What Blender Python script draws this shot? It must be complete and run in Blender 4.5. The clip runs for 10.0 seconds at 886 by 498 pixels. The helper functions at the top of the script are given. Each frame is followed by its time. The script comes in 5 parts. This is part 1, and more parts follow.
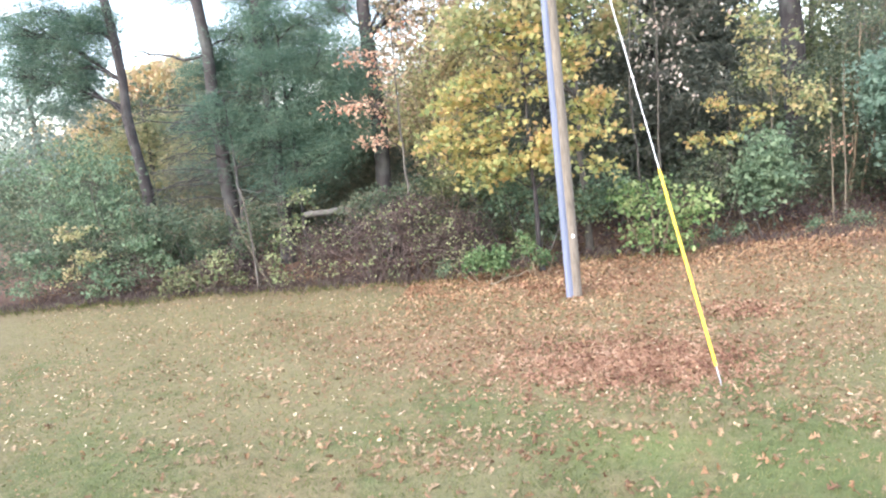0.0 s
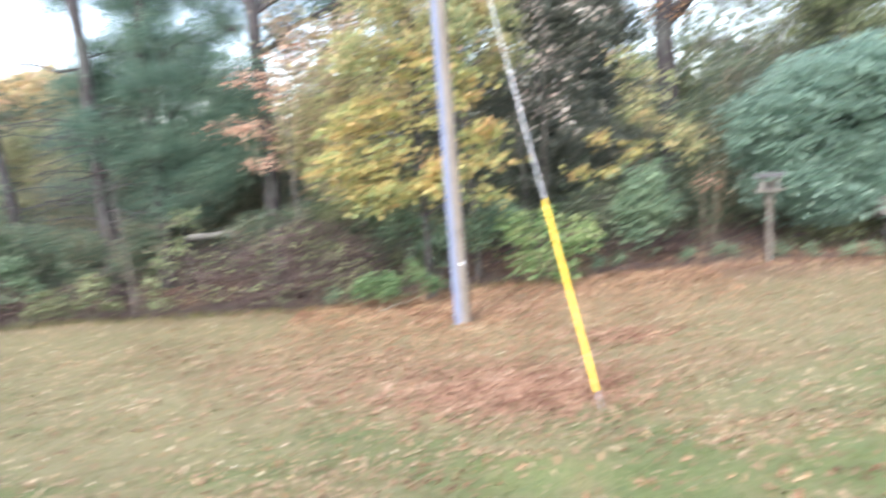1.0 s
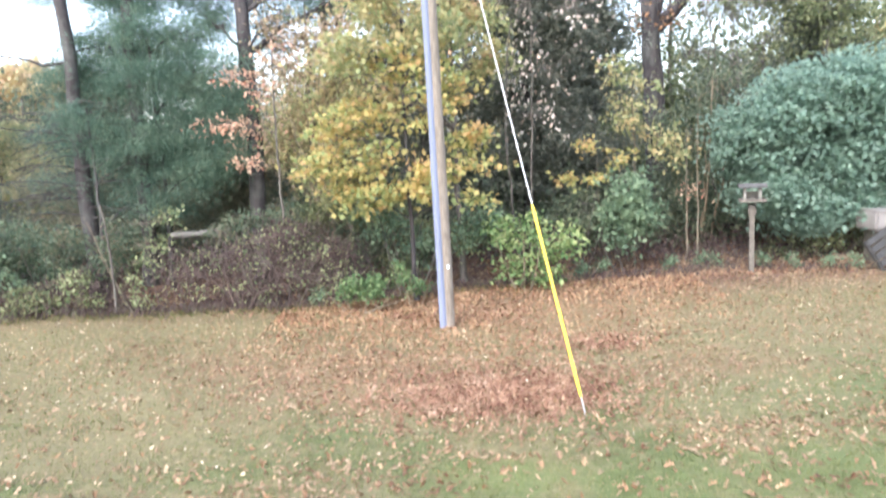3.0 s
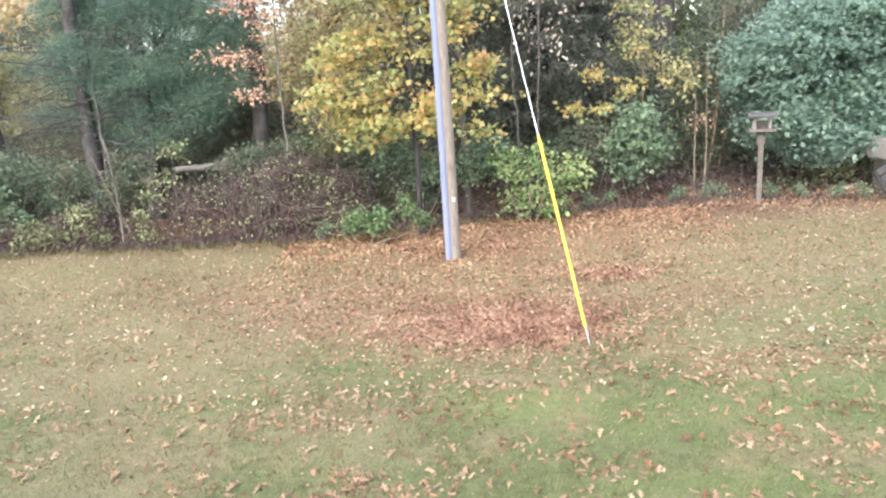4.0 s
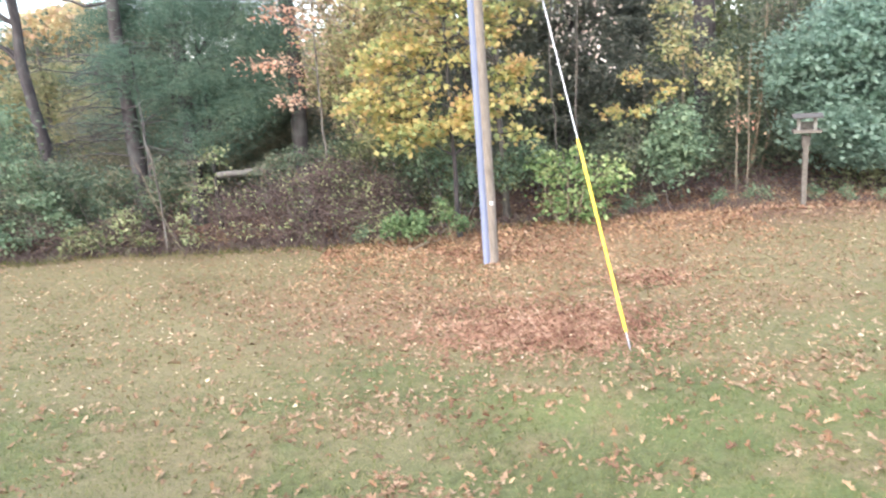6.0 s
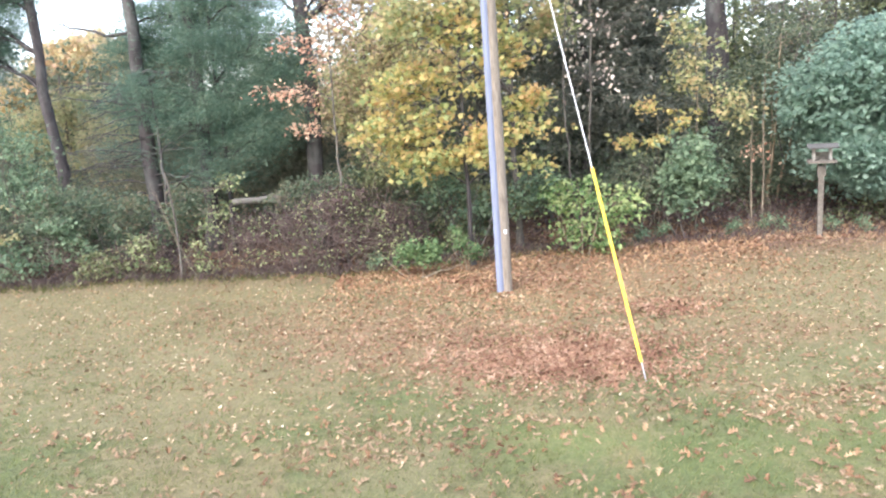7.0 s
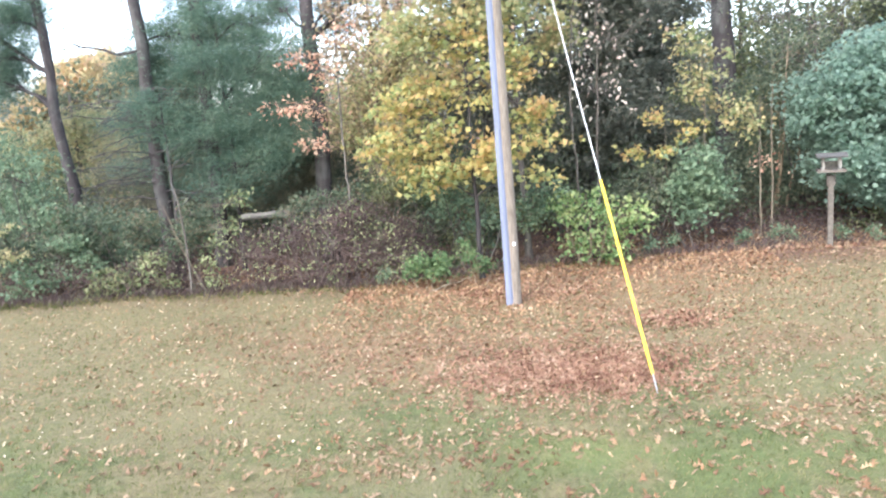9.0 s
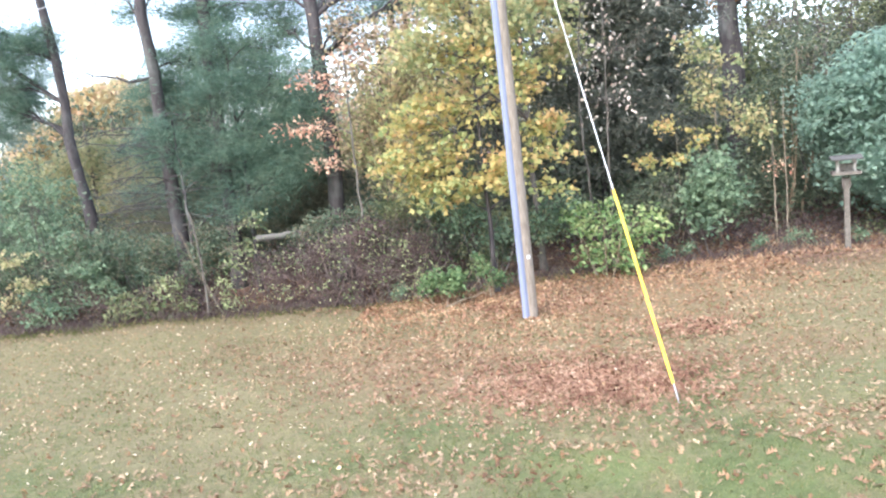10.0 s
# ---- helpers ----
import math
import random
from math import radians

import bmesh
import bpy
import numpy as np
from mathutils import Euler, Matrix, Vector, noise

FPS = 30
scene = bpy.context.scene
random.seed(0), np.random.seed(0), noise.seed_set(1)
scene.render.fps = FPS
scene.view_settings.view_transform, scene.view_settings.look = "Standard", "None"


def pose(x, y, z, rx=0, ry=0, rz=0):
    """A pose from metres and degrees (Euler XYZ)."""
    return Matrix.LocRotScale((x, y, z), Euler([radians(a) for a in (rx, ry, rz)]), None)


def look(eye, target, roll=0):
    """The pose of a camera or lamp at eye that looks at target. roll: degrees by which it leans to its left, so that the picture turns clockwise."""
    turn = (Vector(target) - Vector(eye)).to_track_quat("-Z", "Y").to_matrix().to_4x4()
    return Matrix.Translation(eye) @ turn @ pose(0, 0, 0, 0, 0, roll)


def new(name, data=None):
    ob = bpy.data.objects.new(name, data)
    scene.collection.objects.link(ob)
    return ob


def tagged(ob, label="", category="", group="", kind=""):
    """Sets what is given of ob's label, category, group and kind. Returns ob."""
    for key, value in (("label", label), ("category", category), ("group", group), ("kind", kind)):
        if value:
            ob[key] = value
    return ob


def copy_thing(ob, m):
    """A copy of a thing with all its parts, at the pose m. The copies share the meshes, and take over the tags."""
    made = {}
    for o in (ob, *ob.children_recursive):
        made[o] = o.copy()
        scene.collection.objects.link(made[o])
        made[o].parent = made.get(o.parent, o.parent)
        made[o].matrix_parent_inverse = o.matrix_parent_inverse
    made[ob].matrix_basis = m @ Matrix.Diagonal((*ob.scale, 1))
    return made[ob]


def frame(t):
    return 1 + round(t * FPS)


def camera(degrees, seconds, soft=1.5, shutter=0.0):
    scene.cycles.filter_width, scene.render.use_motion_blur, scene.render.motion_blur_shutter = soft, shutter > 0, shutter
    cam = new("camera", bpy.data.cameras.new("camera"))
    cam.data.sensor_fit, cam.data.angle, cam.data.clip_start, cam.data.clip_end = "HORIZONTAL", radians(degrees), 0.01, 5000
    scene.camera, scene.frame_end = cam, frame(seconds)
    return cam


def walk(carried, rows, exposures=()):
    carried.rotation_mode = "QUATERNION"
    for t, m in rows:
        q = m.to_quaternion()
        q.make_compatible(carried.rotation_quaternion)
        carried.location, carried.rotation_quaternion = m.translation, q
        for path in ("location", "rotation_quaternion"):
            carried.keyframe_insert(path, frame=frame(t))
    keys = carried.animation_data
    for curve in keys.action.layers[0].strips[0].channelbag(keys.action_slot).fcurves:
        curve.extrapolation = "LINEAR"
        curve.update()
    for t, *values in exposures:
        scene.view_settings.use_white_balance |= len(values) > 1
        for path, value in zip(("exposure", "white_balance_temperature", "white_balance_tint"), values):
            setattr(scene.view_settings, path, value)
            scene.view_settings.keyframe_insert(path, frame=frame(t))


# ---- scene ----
cam = camera(62.0, 10.0, soft=2.1, shutter=0.62)

PATH = [
    (0, (0.030, -0.049, 3.199), (-0.316, 1.889, 2.848), -6.50),
    (0.1, (0.035, -0.045, 3.201), (-0.310, 1.895, 2.857), -6.37),
    (0.2, (0.041, -0.042, 3.201), (-0.275, 1.903, 2.862), -6.46),
    (0.3, (0.048, -0.038, 3.202), (-0.220, 1.912, 2.845), -5.21),
    (0.4, (0.053, -0.035, 3.202), (-0.245, 1.907, 2.828), -6.68),
    (0.5, (0.059, -0.031, 3.200), (-0.247, 1.906, 2.805), -5.85),
    (0.6, (0.060, -0.024, 3.203), (-0.145, 1.923, 2.792), -5.44),
    (0.7, (0.058, -0.018, 3.202), (-0.130, 1.930, 2.790), -5.61),
    (0.8, (0.059, -0.010, 3.204), (-0.098, 1.946, 2.818), -4.92),
    (0.9, (0.059, -0.005, 3.203), (-0.075, 1.962, 2.867), -5.16),
    (1, (0.061, 0.002, 3.201), (0.010, 1.977, 2.891), -4.37),
    (1.1, (0.050, -0.001, 3.200), (0.070, 1.982, 2.937), -3.58),
    (1.2, (0.041, -0.004, 3.202), (0.058, 1.982, 2.963), -3.86),
    (1.3, (0.030, -0.006, 3.203), (0.034, 1.978, 2.949), -3.83),
    (1.5, (0.009, -0.006, 3.202), (0.063, 1.986, 3.035), -3.88),
    (1.7, (0.011, -0.008, 3.203), (0.040, 1.986, 3.048), -3.94),
    (2, (0.007, -0.013, 3.202), (0.036, 1.981, 3.051), -4.21),
    (2.2, (0.010, -0.009, 3.202), (0.040, 1.985, 3.046), -4.00),
    (2.5, (0.007, -0.009, 3.201), (-0.010, 1.982, 3.008), -3.96),
    (2.8, (0.009, -0.010, 3.202), (-0.004, 1.975, 2.961), -3.93),
    (3, (0.006, -0.013, 3.199), (0.002, 1.964, 2.896), -3.00),
    (3.2, (0.008, -0.010, 3.203), (-0.003, 1.958, 2.846), -3.39),
    (4.3, (0.008, -0.012, 3.202), (-0.024, 1.923, 2.694), -3.45),
    (4.5, (0.003, -0.011, 3.201), (-0.025, 1.920, 2.681), -3.35),
    (5, (0.003, -0.007, 3.202), (-0.029, 1.923, 2.678), -3.55),
    (5.5, (-0.001, -0.006, 3.202), (-0.022, 1.928, 2.696), -3.63),
    (5.7, (-0.010, -0.009, 3.202), (-0.074, 1.928, 2.710), -3.98),
    (6.8, (-0.044, -0.009, 3.200), (-0.217, 1.943, 2.803), -3.93),
    (7, (-0.046, -0.009, 3.201), (-0.201, 1.947, 2.813), -3.96),
    (7.2, (-0.044, -0.010, 3.202), (-0.195, 1.949, 2.826), -4.17),
    (7.3, (-0.044, -0.010, 3.202), (-0.201, 1.945, 2.810), -4.18),
    (7.5, (-0.049, -0.012, 3.199), (-0.212, 1.918, 2.700), -3.21),
    (7.7, (-0.045, -0.009, 3.202), (-0.232, 1.910, 2.671), -3.64),
    (8, (-0.051, -0.012, 3.200), (-0.241, 1.929, 2.756), -4.10),
    (8.2, (-0.048, -0.009, 3.202), (-0.243, 1.936, 2.780), -4.27),
    (8.5, (-0.055, -0.011, 3.200), (-0.248, 1.939, 2.797), -4.14),
    (8.7, (-0.050, -0.009, 3.202), (-0.241, 1.944, 2.820), -4.66),
    (9, (-0.056, -0.010, 3.200), (-0.231, 1.951, 2.849), -4.61),
    (9.2, (-0.052, -0.009, 3.202), (-0.226, 1.956, 2.874), -5.07),
    (9.5, (-0.058, -0.010, 3.200), (-0.237, 1.956, 2.878), -4.95),
    (9.7, (-0.054, -0.009, 3.202), (-0.245, 1.954, 2.872), -5.86),
    (10, (-0.063, -0.010, 3.200), (-0.272, 1.956, 2.893), -6.55),
]
walk(cam, [(t, look(eye, target, roll)) for t, eye, target, roll in PATH],
     [(0, 2.44, 6200, 12), (1, 2.47, 6100, 12), (2.5, 2.5, 6050, 12), (3.2, 2.48, 6150, 13), (4.3, 2.45, 6350, 14), (5.7, 2.45, 6350, 14),
      (6.8, 2.45, 6250, 13), (7.5, 2.45, 6350, 14), (8.5, 2.46, 6150, 12), (10, 2.5, 6000, 12)])

# ---- world, sun ----
world = bpy.data.worlds.new("overcast_sky")
scene.world = world
world.use_nodes = True
wn = world.node_tree
sky = wn.nodes.new("ShaderNodeTexSky")
sky.sky_type = 'NISHITA'
sky.sun_disc = False
sky.sun_elevation = radians(44)
sky.sun_rotation = radians(208)
sky.altitude = 100
sky.air_density = 1.0
sky.dust_density = 2.5
sky.ozone_density = 0.6
wn.nodes["Background"].inputs["Strength"].default_value = 0.15
thin_cloud = wn.nodes.new("ShaderNodeHueSaturation")
thin_cloud.inputs["Saturation"].default_value = 0.7
wn.links.new(sky.outputs["Color"], thin_cloud.inputs["Color"])
wn.links.new(thin_cloud.outputs["Color"], wn.nodes["Background"].inputs["Color"])
sun_data = bpy.data.lights.new("sun", 'SUN')
sun_data.energy = 0.3
sun_data.angle = radians(25)
sun_data.color = (1.0, 0.95, 0.88)
sun = new("sun", sun_data)
_az, _el = radians(208), radians(44)
sun.matrix_world = look((math.sin(_az) * math.cos(_el) * 60, math.cos(_az) * math.cos(_el) * 60, math.sin(_el) * 60), (0, 0, 0))


# ---- materials ----
def material(name, rough=0.8):
    m = bpy.data.materials.new(name)
    m.use_nodes = True
    bsdf = m.node_tree.nodes["Principled BSDF"]
    bsdf.inputs["Roughness"].default_value = rough
    return m, m.node_tree, bsdf


def node(tree, kind, **values):
    n = tree.nodes.new(kind)
    for key, value in values.items():
        n.inputs[key.replace("_", " ")].default_value = value
    return n


def ramp(tree, source, stops):
    r = tree.nodes.new("ShaderNodeValToRGB")
    while len(r.color_ramp.elements) < len(stops):
        r.color_ramp.elements.new(0.5)
    for e, (p, c) in zip(r.color_ramp.elements, stops):
        e.position, e.color = p, (*c, 1)
    tree.links.new(source, r.inputs["Fac"])
    return r


def blend(tree, fac, a, b, mode='MIX'):
    m = tree.nodes.new("ShaderNodeMix")
    m.data_type, m.blend_type = 'RGBA', mode
    for value, socket in ((fac, m.inputs[0]), (a, m.inputs[6]), (b, m.inputs[7])):
        if isinstance(value, bpy.types.NodeSocket):
            tree.links.new(value, socket)
        elif isinstance(value, tuple):
            socket.default_value = (*value, 1)
        else:
            socket.default_value = value
    return m.outputs[2]


def noise_tex(tree, scale, detail=4, rough=0.6, stretch=None):
    geo = tree.nodes.new("ShaderNodeNewGeometry")
    n = node(tree, "ShaderNodeTexNoise", Scale=scale, Detail=detail, Roughness=rough)
    if stretch:
        mp = tree.nodes.new("ShaderNodeMapping")
        mp.inputs["Scale"].default_value = stretch
        tree.links.new(geo.outputs["Position"], mp.inputs["Vector"])
        tree.links.new(mp.outputs["Vector"], n.inputs["Vector"])
    else:
        tree.links.new(geo.outputs["Position"], n.inputs["Vector"])
    return n.outputs["Fac"]


def bump(tree, bsdf, height, strength, distance):
    b = node(tree, "ShaderNodeBump", Strength=strength, Distance=distance)
    tree.links.new(height, b.inputs["Height"])
    tree.links.new(b.outputs["Normal"], bsdf.inputs["Normal"])


def leaf_material(name, stops, through_light=0.35, patch=1.6, by_object=False):
    """Thin leaves: each has its own tint, light passes through them, tint drifts over the plant."""
    m, tree, bsdf = material(name, 0.72)
    if by_object:
        pick = tree.nodes.new("ShaderNodeObjectInfo").outputs["Random"]
    else:
        pick = tree.nodes.new("ShaderNodeNewGeometry").outputs["Random Per Island"]
    drift = noise_tex(tree, patch, 2)
    mix = tree.nodes.new("ShaderNodeMath")
    mix.operation = 'MULTIPLY_ADD'
    mix.inputs[1].default_value = 1.3
    off = tree.nodes.new("ShaderNodeMath")
    off.operation = 'MULTIPLY_ADD'
    off.inputs[1].default_value, off.inputs[2].default_value = 0.62, -0.44
    tree.links.new(pick, off.inputs[0])
    tree.links.new(drift, mix.inputs[0])
    tree.links.new(off.outputs[0], mix.inputs[2])
    col = ramp(tree, mix.outputs[0], stops).outputs["Color"]
    grain = noise_tex(tree, 60, 2)
    col = blend(tree, 0.25, col, ramp(tree, grain, [(0.3, (0.55, 0.55, 0.5)), (0.7, (1, 1, 1))]).outputs["Color"], 'MULTIPLY')
    tree.links.new(col, bsdf.inputs["Base Color"])
    bsdf.inputs["Specular IOR Level"].default_value = 0.2
    tr = tree.nodes.new("ShaderNodeBsdfTranslucent")
    tree.links.new(col, tr.inputs["Color"])
    ms = tree.nodes.new("ShaderNodeMixShader")
    ms.inputs[0].default_value = through_light
    tree.links.new(bsdf.outputs[0], ms.inputs[1])
    tree.links.new(tr.outputs[0], ms.inputs[2])
    tree.links.new(ms.outputs[0], tree.nodes["Material Output"].inputs["Surface"])
    return m


def bark_material(name, dark, light, scale=9.0, relief=0.02):
    m, tree, bsdf = material(name, 0.92)
    plates = noise_tex(tree, scale, 6, 0.7, (1, 1, 0.22))
    lichen = noise_tex(tree, 1.3, 3)
    col = ramp(tree, plates, [(0.32, dark), (0.66, light)]).outputs["Color"]
    col = blend(tree, ramp(tree, lichen, [(0.5, (0, 0, 0)), (0.75, (0.35, 0.35, 0.35))]).outputs["Color"], col, (0.2, 0.22, 0.19))
    tree.links.new(col, bsdf.inputs["Base Color"])
    bump(tree, bsdf, plates, 0.9, relief)
    return m


def wood_material(name, dark, light, stretch=(9, 9, 0.8), relief=0.006):
    m, tree, bsdf = material(name, 0.85)
    grain = noise_tex(tree, 6, 6, 0.65, stretch)
    stain = noise_tex(tree, 2.2, 3)
    col = ramp(tree, grain, [(0.3, dark), (0.7, light)]).outputs["Color"]
    col = blend(tree, 0.5, col, ramp(tree, stain, [(0.3, (0.6, 0.58, 0.55)), (0.7, (1, 1, 1))]).outputs["Color"], 'MULTIPLY')
    tree.links.new(col, bsdf.inputs["Base Color"])
    bump(tree, bsdf, grain, 0.7, relief)
    return m


def plain_material(name, colour, rough=0.5, metal=0.0, dirt=0.35, scale=5.0):
    m, tree, bsdf = material(name, rough)
    bsdf.inputs["Metallic"].default_value = metal
    n = noise_tex(tree, scale, 5, 0.65, (1, 1, 0.35))
    col = blend(tree, dirt, colour, ramp(tree, n, [(0.35, (0.5, 0.48, 0.44)), (0.65, (1, 1, 1))]).outputs["Color"], 'MULTIPLY')
    tree.links.new(col, bsdf.inputs["Base Color"])
    bump(tree, bsdf, n, 0.15, 0.003)
    return m


# lawn: green turf and straw-coloured dry turf in drifts, brown litter under the trees
lawn, tree_, bsdf_ = material("lawn", 0.95)
geo_ = tree_.nodes.new("ShaderNodeNewGeometry")
sep_ = tree_.nodes.new("ShaderNodeSeparateXYZ")
tree_.links.new(geo_.outputs["Position"], sep_.inputs[0])
fine_ = noise_tex(tree_, 38, 6, 0.75)
mid_ = noise_tex(tree_, 2.4, 5, 0.65)
broad_ = noise_tex(tree_, 0.42, 3, 0.5)
green_ = ramp(tree_, fine_, [(0.28, (0.082, 0.100, 0.034)), (0.72, (0.158, 0.184, 0.070))]).outputs["Color"]
straw_ = ramp(tree_, fine_, [(0.28, (0.137, 0.117, 0.054)), (0.72, (0.263, 0.23, 0.118))]).outputs["Color"]
far_ = tree_.nodes.new("ShaderNodeMapRange")
far_.inputs[1].default_value, far_.inputs[2].default_value = 4.5, 11.5
far_.inputs[3].default_value, far_.inputs[4].default_value = -0.12, 0.22
tree_.links.new(sep_.outputs["Y"], far_.inputs[0])


def total(*terms):
    s = terms[0]
    for other in terms[1:]:
        a = tree_.nodes.new("ShaderNodeMath")
        tree_.links.new(s, a.inputs[0])
        tree_.links.new(other, a.inputs[1])
        s = a.outputs[0]
    return s


half_ = tree_.nodes.new("ShaderNodeMath")
half_.operation = 'MULTIPLY_ADD'
half_.inputs[1].default_value, half_.inputs[2].default_value = 0.7, -0.33
tree_.links.new(mid_, half_.inputs[0])
dry_ = ramp(tree_, total(broad_, half_.outputs[0], far_.outputs[0]), [(0.40, (0, 0, 0)), (0.58, (1, 1, 1))]).outputs["Color"]
turf_ = blend(tree_, dry_, green_, straw_)
mottle_ = ramp(tree_, noise_tex(tree_, 9, 5, 0.7), [(0.32, (0.68, 0.66, 0.62)), (0.68, (1.12, 1.1, 1.06))]).outputs["Color"]
turf_ = blend(tree_, 1.0, turf_, mottle_, 'MULTIPLY')


def patch(cx, cy, rx, ry):
    """A soft-edged oval stretch of broken leaves, frayed by noise."""
    out = []
    for axis, c, r in (("X", cx, rx), ("Y", cy, ry)):
        m = tree_.nodes.new("ShaderNodeMath")
        m.operation = 'SUBTRACT'
        m.inputs[1].default_value = c
        tree_.links.new(sep_.outputs[axis], m.inputs[0])
        d = tree_.nodes.new("ShaderNodeMath")
        d.operation = 'DIVIDE'
        d.inputs[1].default_value = r
        tree_.links.new(m.outputs[0], d.inputs[0])
        p = tree_.nodes.new("ShaderNodeMath")
        p.operation = 'MULTIPLY'
        tree_.links.new(d.outputs[0], p.inputs[0])
        tree_.links.new(d.outputs[0], p.inputs[1])
        out.append(p.outputs[0])
    s = total(out[0], out[1], mid_, noise_tex(tree_, 14, 4, 0.7))
    return s


crumbs_ = ramp(tree_, noise_tex(tree_, 30, 5, 0.8), [(0.3, (0.11, 0.058, 0.034)), (0.5, (0.25, 0.145, 0.085)), (0.7, (0.40, 0.275, 0.165))]).outputs["Color"]
lush_ = ramp(tree_, fine_, [(0.28, (0.085, 0.125, 0.028)), (0.72, (0.155, 0.215, 0.06))]).outputs["Color"]
for spot_, into_ in (((0.5, 6.5, 1.0, 0.5, 0.55), lush_), ((2.6, 6.2, 1.9, 0.8, 0.4), lush_), ((2.0, 4.9, 1.6, 0.4, 0.35), lush_), ((5.0, 11.4, 2.8, 2.0, 0.55), straw_), ((4.6, 8.2, 2.4, 1.2, 0.5), green_), ((4.6, 6.4, 1.9, 1.1, 0.5), lush_), ((4.2, 6.4, 1.5, 0.8, 0.5), green_), ((-2.6, 6.9, 1.2, 0.4, 0.5), green_), ((-1.0, 6.0, 0.9, 0.9, 0.6), straw_), ((-3.2, 5.4, 1.3, 0.6, 0.65), straw_), ((-0.9, 4.9, 0.8, 0.4, 0.7), straw_), ((3.6, 4.7, 1.0, 0.35, 0.5), straw_), ((-4.5, 7.6, 1.8, 0.7, 0.6), straw_), ((-3.6, 9.4, 2.4, 1.2, 0.5), straw_), ((1.6, 4.7, 0.6, 0.3, 0.6), straw_),
                     ((3.4, 9.6, 1.6, 0.9, 0.3), crumbs_), ((-2.6, 10.6, 2.2, 1.2, 0.3), crumbs_), ((0.65, 8.65, 1.35, 0.85, 0.8), crumbs_), ((-0.5, 9.6, 3.0, 1.5, 0.45), crumbs_), ((1.6, 13.0, 4.0, 2.3, 0.5), crumbs_)):
    s_ = patch(*spot_[:4])
    fall_ = tree_.nodes.new("ShaderNodeMapRange")
    fall_.inputs[1].default_value, fall_.inputs[2].default_value = 2.0, 1.0
    fall_.inputs[3].default_value, fall_.inputs[4].default_value = 0.0, spot_[4]
    tree_.links.new(s_, fall_.inputs[0])
    turf_ = blend(tree_, fall_.outputs[0], turf_, into_)
litter_ = ramp(tree_, noise_tex(tree_, 22, 5, 0.8), [(0.3, (0.07, 0.038, 0.026)), (0.7, (0.215, 0.125, 0.08))]).outputs["Color"]
edge_ = tree_.nodes.new("ShaderNodeMapRange")
edge_.inputs[1].default_value, edge_.inputs[2].default_value = 13.6, 15.4
tree_.links.new(total(sep_.outputs["Y"], mid_), edge_.inputs[0])
tree_.links.new(blend(tree_, edge_.outputs[0], turf_, litter_), bsdf_.inputs["Base Color"])
bump(tree_, bsdf_, fine_, 0.8, 0.03)

GRASS = leaf_material("grass_blade", [(0.2, (0.075, 0.092, 0.027)), (0.5, (0.15, 0.168, 0.053)), (0.8, (0.265, 0.24, 0.118))], 0.3, 0.9)
BARK_PINE = bark_material("pine_bark", (0.022, 0.019, 0.019), (0.078, 0.066, 0.064))
BARK_GREY = bark_material("grey_bark", (0.05, 0.042, 0.036), (0.17, 0.145, 0.12), 14, 0.008)
STEM_TAN = bark_material("dull_tan_stem", (0.09, 0.07, 0.048), (0.21, 0.17, 0.118), 20, 0.004)
BARK_TAN = bark_material("sapling_bark", (0.13, 0.097, 0.062), (0.31, 0.25, 0.17), 20, 0.004)
STEM_BROWN = bark_material("bramble_stem", (0.085, 0.056, 0.051), (0.235, 0.17, 0.145), 25, 0.002)
PINE = leaf_material("pine_needles", [(0.2, (0.085, 0.148, 0.11)), (0.55, (0.142, 0.225, 0.165)), (0.85, (0.24, 0.315, 0.215))], 0.5)
# pale blue-grey haze is put into this leaf colour
HAZE_GREEN = leaf_material("haze_tinted_blue_green_leaf", [(0.15, (0.22, 0.28, 0.24)), (0.5, (0.32, 0.39, 0.34)), (0.85, (0.42, 0.48, 0.40))], 0.55)
OLIVE_NEEDLE = leaf_material("dull_olive_needles", [(0.2, (0.15, 0.155, 0.11)), (0.55, (0.21, 0.208, 0.148)), (0.85, (0.29, 0.27, 0.19))], 0.5)
# lighter than real needles: a veil of haze is put into the colour
HEMLOCK = leaf_material("haze_lifted_hemlock_needles", [(0.2, (0.135, 0.15, 0.122)), (0.6, (0.195, 0.21, 0.168)), (0.9, (0.27, 0.268, 0.205))], 0.55)
YELLOW = leaf_material("maple_leaf", [(0.18, (0.30, 0.36, 0.155)), (0.42, (0.44, 0.445, 0.185)), (0.62, (0.60, 0.49, 0.195)), (0.92, (0.63, 0.41, 0.20))], 0.5, 1.3)
OLIVE = leaf_material("olive_gold_leaf", [(0.1, (0.25, 0.31, 0.15)), (0.45, (0.41, 0.42, 0.21)), (0.8, (0.58, 0.48, 0.25)), (0.95, (0.56, 0.38, 0.24))], 0.5, 0.9)
GOLD = leaf_material("gold_leaf", [(0.15, (0.19, 0.19, 0.10)), (0.5, (0.36, 0.31, 0.17)), (0.85, (0.48, 0.36, 0.23))], 0.4)
RED = leaf_material("red_leaf", [(0.15, (0.47, 0.23, 0.16)), (0.5, (0.64, 0.40, 0.28)), (0.85, (0.72, 0.54, 0.37))], 0.45)
PINKISH = leaf_material("pinkish_tan_leaf", [(0.15, (0.30, 0.24, 0.16)), (0.5, (0.50, 0.38, 0.26)), (0.85, (0.62, 0.47, 0.34))], 0.45)
